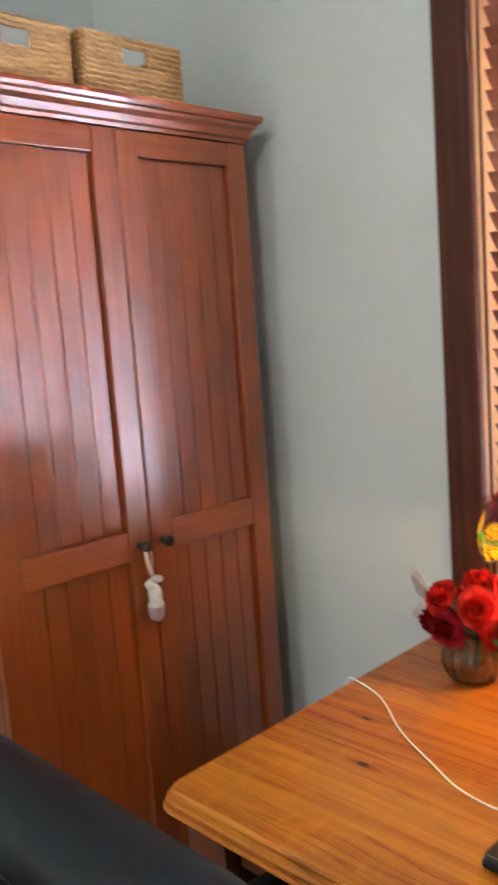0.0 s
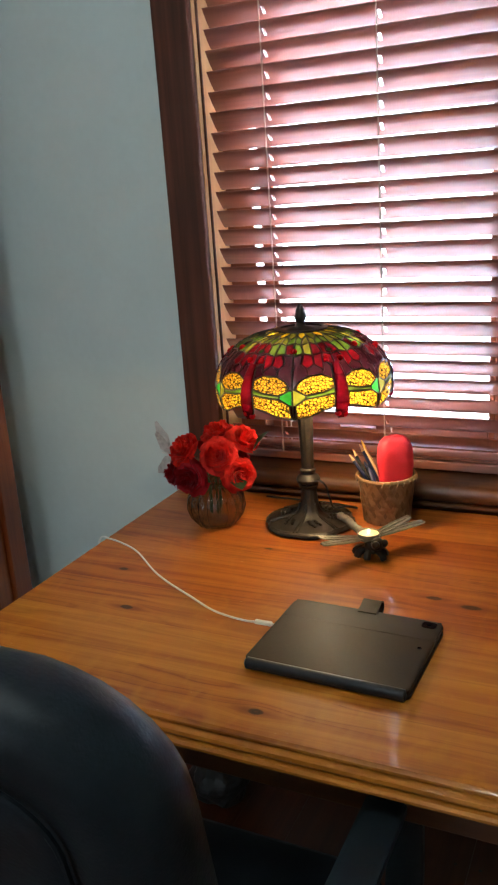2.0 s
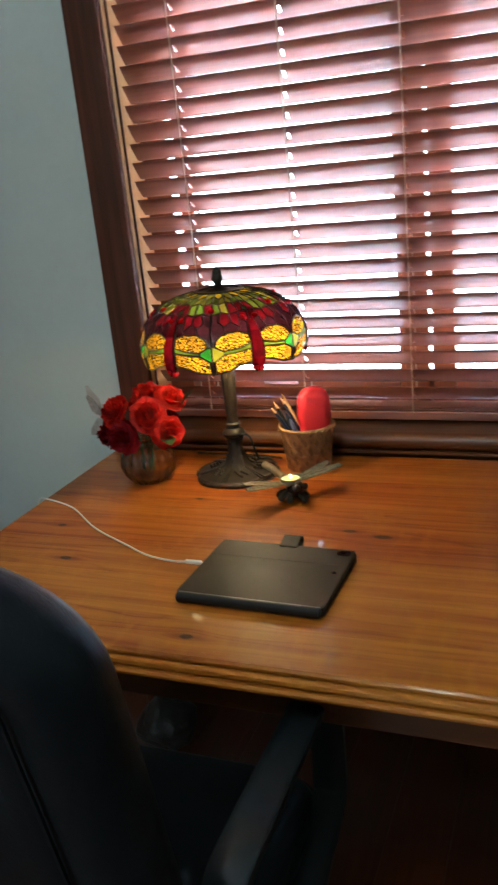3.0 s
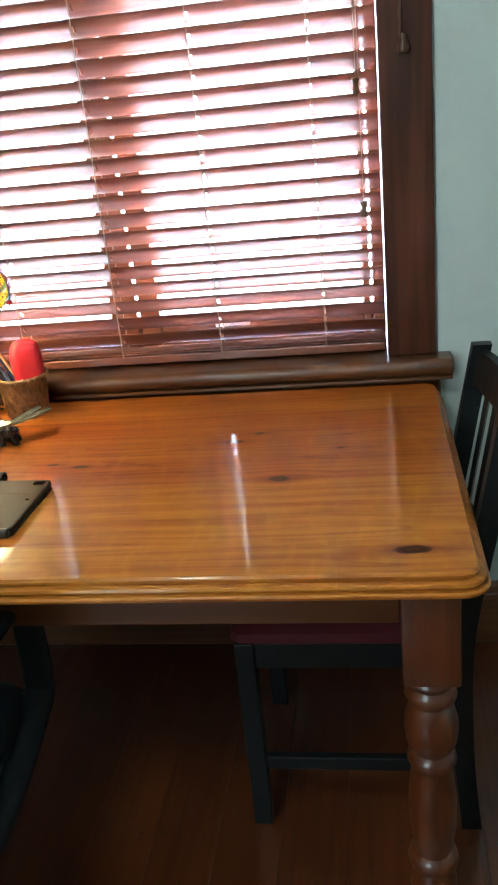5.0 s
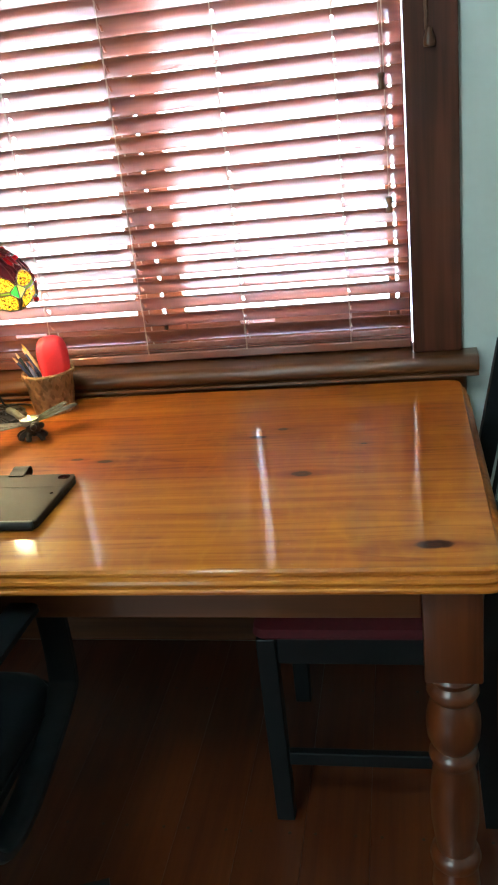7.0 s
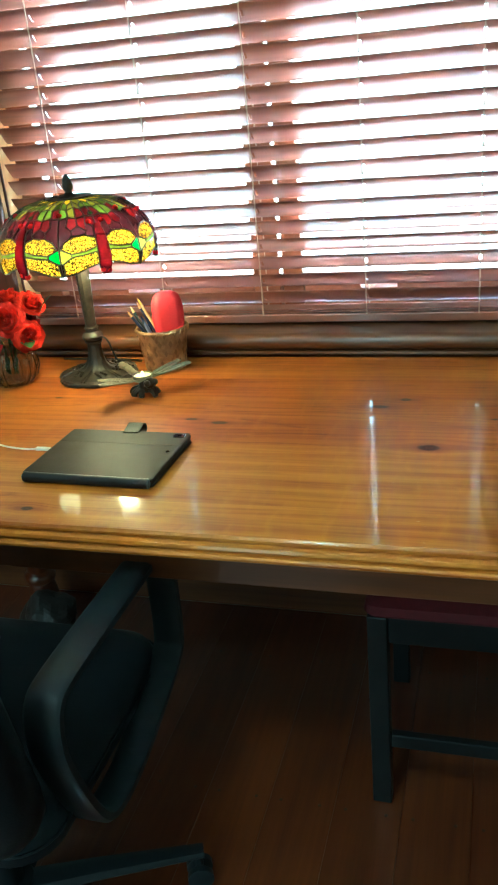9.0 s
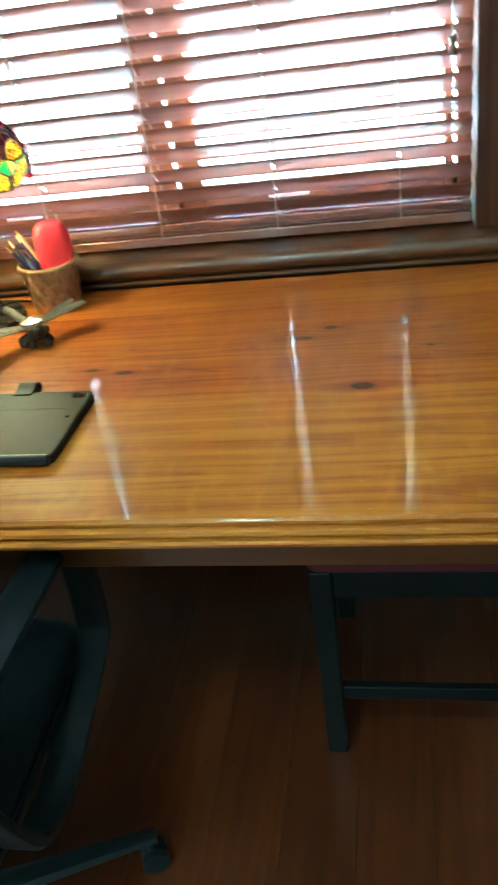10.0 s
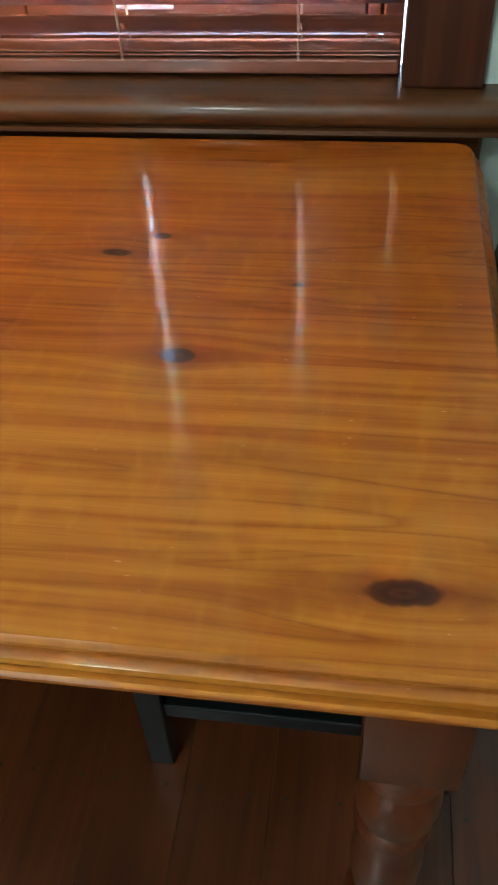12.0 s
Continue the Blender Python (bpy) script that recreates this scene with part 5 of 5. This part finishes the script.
pencil("pen", 0.02, -0.035, -0.022, -0.046, 0.125, 0.0045, M_GREY, M_GREY, "slate blue pen in the basket")
pencil("pen", -0.02, 0.01, -0.048, 0.03, 0.125, 0.004, M_NAVY, M_GREY, "dark blue pen in the basket")

# ---- dragonfly candle holder ----
M_VERD = plain("verdigris_bronze", (0.23, 0.2, 0.14), 0.45, 0.25, 0.35, 90, 0.9, (0.1, 0.088, 0.062))
fly = thing("candle_holder", (-0.504, 1.325, 0.76), "bronze dragonfly candle holder with a lit tealight", "candle holder", "", -43)
bm = bmesh.new()
bmesh.ops.create_icosphere(bm, subdivisions=2, radius=0.017, matrix=pose(0.014, 0, 0.024))
part("body", bm, M_BRONZE, fly, "", True)
for px, py in ((0.028, 0.02), (0.028, -0.02), (-0.012, 0.024), (-0.012, -0.024), (0.045, 0.006), (0.008, -0.03)):
    part("foot", tube(bmesh.new(), smooth_line([(0.01, 0, 0.022), (px * 0.8, py * 0.8, 0.014), (px, py, 0.004)], 4), [0.007] * 8 + [0.005], 6), M_BRONZE, fly, "", True)
part("tail", tube(bmesh.new(), [(-0.012 - 0.009 * k, 0.0012 * math.sin(k), 0.034 + 0.0012 * k - 0.00005 * k * k) for k in range(13)], [0.0085 if k % 2 else 0.0066 for k in range(12)] + [0.003], 10), M_VERD, fly, "ribbed segmented tail", True)
bm = bmesh.new()
bmesh.ops.create_icosphere(bm, subdivisions=2, radius=0.013, matrix=pose(0.033, 0, 0.034))
for s in (-1, 1):
    bmesh.ops.create_icosphere(bm, subdivisions=2, radius=0.0075, matrix=pose(0.041, s * 0.009, 0.037))
part("head", bm, M_BRONZE, fly, "", True)


def wing_bm(side, sweep, length):
    """A long cast wing with a raised leading edge and cross veins."""
    bm = bmesh.new()
    n, rows, spread = 16, [], (-1, -0.62, -0.25, 0.15, 0.55, 1)
    line = lambda u: (sweep * length * u, side * (0.01 + length * u), 0.036 + 0.016 * u)
    half = lambda u: 0.0095 * (0.45 + 0.75 * math.sin(math.pi * min(u * 0.72 + 0.16, 0.97))) * (1 if u < 0.95 else 0.72)
    for i in range(n + 1):
        x, y, z = line(i / n)
        rows.append([bm.verts.new((x + q * half(i / n), y, z + 0.0006 * math.cos(3.1 * q) * (1 if i % 2 else -0.6))) for q in spread])
    for a, b in zip(rows, rows[1:]):
        for q in range(len(spread) - 1):
            bm.faces.new((a[q], a[q + 1], b[q + 1], b[q]))
    bmesh.ops.solidify(bm, geom=bm.faces[:], thickness=0.003)
    for edge in (-0.94, -0.1, 0.94):
        tube(bm, [(line(i / n)[0] + edge * half(i / n), line(i / n)[1], line(i / n)[2] + 0.0004) for i in range(n + 1)], 0.0017, 5)
    return bm


for side in (-1, 1):
    for sweep, ln in ((0.2, 0.098), (-0.14, 0.088)):
        part("wing", wing_bm(side, sweep, ln), M_VERD, fly, "veined bronze wing", True)
part("cup", lathe(bmesh.new(), [(0.0, 0.032), (0.018, 0.032), (0.021, 0.036), (0.0215, 0.046), (0.0205, 0.046), (0.0195, 0.038), (0.0, 0.037)], 28), M_VERD, fly, "", True)
M_WAX, t_, b_ = material("tealight_wax")
b_.inputs["Base Color"].default_value, b_.inputs["Subsurface Weight"].default_value, b_.inputs["Roughness"].default_value = (0.85, 0.66, 0.42, 1), 0.5, 0.35
b_.inputs["Subsurface Radius"].default_value = (0.01, 0.006, 0.003)
wax = part("tealight", lathe(bmesh.new(), [(0.0, 0.0375), (0.019, 0.0375), (0.019, 0.0435), (0.016, 0.043), (0.0, 0.0425)], 28), M_WAX, fly, "lit cream tealight", True)
part("flame", lathe(bmesh.new(), [(0.0, 0.0435), (0.0016, 0.0455), (0.0019, 0.0475), (0.001, 0.051), (0.0, 0.053)], 10), glow("candle_flame", (1.0, 0.7, 0.32), 40), wax, "small warm flame", True)

# ---- tablet in its case ----
tab = thing("tablet_case", (-0.436, 0.989, 0.76), "closed brown-black leather tablet case lying on the table", "tablet case", "", -1.5)
bm = bmesh.new()
rings = []
for inset, z in ((0.002, 0.0), (0.0, 0.0015), (0.0, 0.0045), (0.0025, 0.005), (0.0025, 0.0105), (0.0, 0.011), (0.0, 0.0145), (0.0012, 0.0158), (0.004, 0.0162)):
    rings.append([bm.verts.new((x, y, z)) for x, y in rounded(-0.125 + inset, 0.125 - inset, -0.1 + inset, 0.1 - inset, 0.014)])
for a, b in zip(rings, rings[1:]):
    for k in range(len(a)):
        bm.faces.new((a[k], a[(k + 1) % len(a)], b[(k + 1) % len(a)], b[k]))
bm.faces.new(rings[0])
bm.faces.new(rings[-1])
part("cover", bm, M_CASE, tab, "", True)
part("spine", tube(bmesh.new(), [(-0.121, -0.097, 0.0086), (-0.119, -0.0972, 0.0088), (0.119, -0.0972, 0.0088), (0.121, -0.097, 0.0086)], [0.006, 0.0088, 0.0088, 0.006], 12), plain("black_spine_leather", (0.012, 0.014, 0.018), 0.4, 0, 0.2, 260, 0.2), tab, "rounded black spine", True)
part("fold_flap", boxed(-0.1215, 0.1215, 0.0405, 0.0965, 0.01625, 0.0167, 0.0002, 1), M_CASE, tab, "raised folded flap")
M_LENS = plain("black_lens_glass", (0.005, 0.005, 0.006), 0.08, 0, 0.1, 60, 0)
bm = bmesh.new()
prism(bm, rounded(0.094, 0.1165, 0.074, 0.0915, 0.006), "z", 0.0166, 0.0176)
part("camera_cutout", bm, M_LENS, tab, "black oval camera opening")
part("lens", lathe(bmesh.new(), [(0.0, 0.0183), (0.0036, 0.0183), (0.0036, 0.019), (0.0028, 0.0192), (0.0, 0.0188)], 16, (0.104, 0.0855, 0)), M_LENS, tab, "", True)
part("microphone_hole", lathe(bmesh.new(), [(0.0, 0.0163), (0.0034, 0.0163), (0.003, 0.0167), (0.0, 0.0167)], 16, (0.1085, 0.015, 0)), M_LENS, tab)
bm = bmesh.new()
pts = smooth_line([(0.0, 0.088, 0.0178), (0.0, 0.103, 0.0205), (0.0, 0.117, 0.024), (0.0, 0.127, 0.019), (0.0, 0.128, 0.009), (0.0, 0.118, 0.004)], 5)
rings = []
for k, p in enumerate(pts):
    d = (pts[min(k + 1, len(pts) - 1)] - pts[max(k - 1, 0)]).normalized()
    nn = Vector((0, -d.z, d.y))
    rings.append([bm.verts.new(p + Vector((0.003 + s * 0.0155, 0, 0)) + nn * e) for s, e in ((-1, -0.0011), (1, -0.0011), (1, 0.0011), (-1, 0.0011))])
for a, b in zip(rings, rings[1:]):
    for q in range(4):
        bm.faces.new((a[q], a[(q + 1) % 4], b[(q + 1) % 4], b[q]))
bm.faces.new(rings[0])
bm.faces.new(rings[-1])
part("closing_strap", bm, M_CASE, tab, "curled magnetic strap", True)

cable = thing("charging_cable", (-0.568, 1.011, 0.76), "white charging cable lying from the tablet over the table edge", "cable")
cp = [(0.004, -0.001, 0.0085), (-0.02, 0.0, 0.0085), (-0.053, 0.001, 0.006), (-0.114, 0.019, 0.0028), (-0.176, 0.052, 0.0022), (-0.281, 0.112, 0.0022), (-0.375, 0.189, 0.0022), (-0.43, 0.218, 0.0022), (-0.47, 0.229, 0.003), (-0.492, 0.231, 0.002), (-0.503, 0.232, -0.03), (-0.505, 0.24, -0.12), (-0.50, 0.26, -0.3)]
part("wire", tube(bmesh.new(), smooth_line(cp, 7), 0.0018, 8), M_CABLE, cable, "", True)
part("plug", boxed(-0.03, 0.0, -0.0045, 0.0035, 0.0055, 0.0115, 0.0015), M_CABLE, cable, "white plastic plug")

# ---- floorboards ----
BW = 0.135
board = boxed(-BW / 2 + 0.0003, BW / 2 - 0.0003, BACK_Y, WALL_Y - 0.022, -0.022, 0.0, 0.0006, 1)
board_me = finish(board, "floorboard", M_FLOOR)
nail = lathe(bmesh.new(), [(0.0, 0.0006), (0.0032, 0.0005), (0.0036, 0.0001), (0.0036, -0.002)], 10)
nail_me = finish(nail, "nail_head", M_DARKIRON, True)
k0 = int((LEFT_X - 0.279) / BW) - 1
for k in range(k0, 17):
    cx = 0.279 + k * BW
    if cx - BW / 2 < LEFT_X or cx + BW / 2 > RIGHT_X:
        continue
    b = new("floorboard", board_me)
    b.parent = floor
    b.location = (cx, 0, 0)
    if -6 < k < 4:
        for dx in (-0.044, 0.038):
            for ny in (0.51, 0.972, 1.42):
                o = new("nail_head", nail_me)
                o.parent = b
                o.location = (dx, ny, 0)
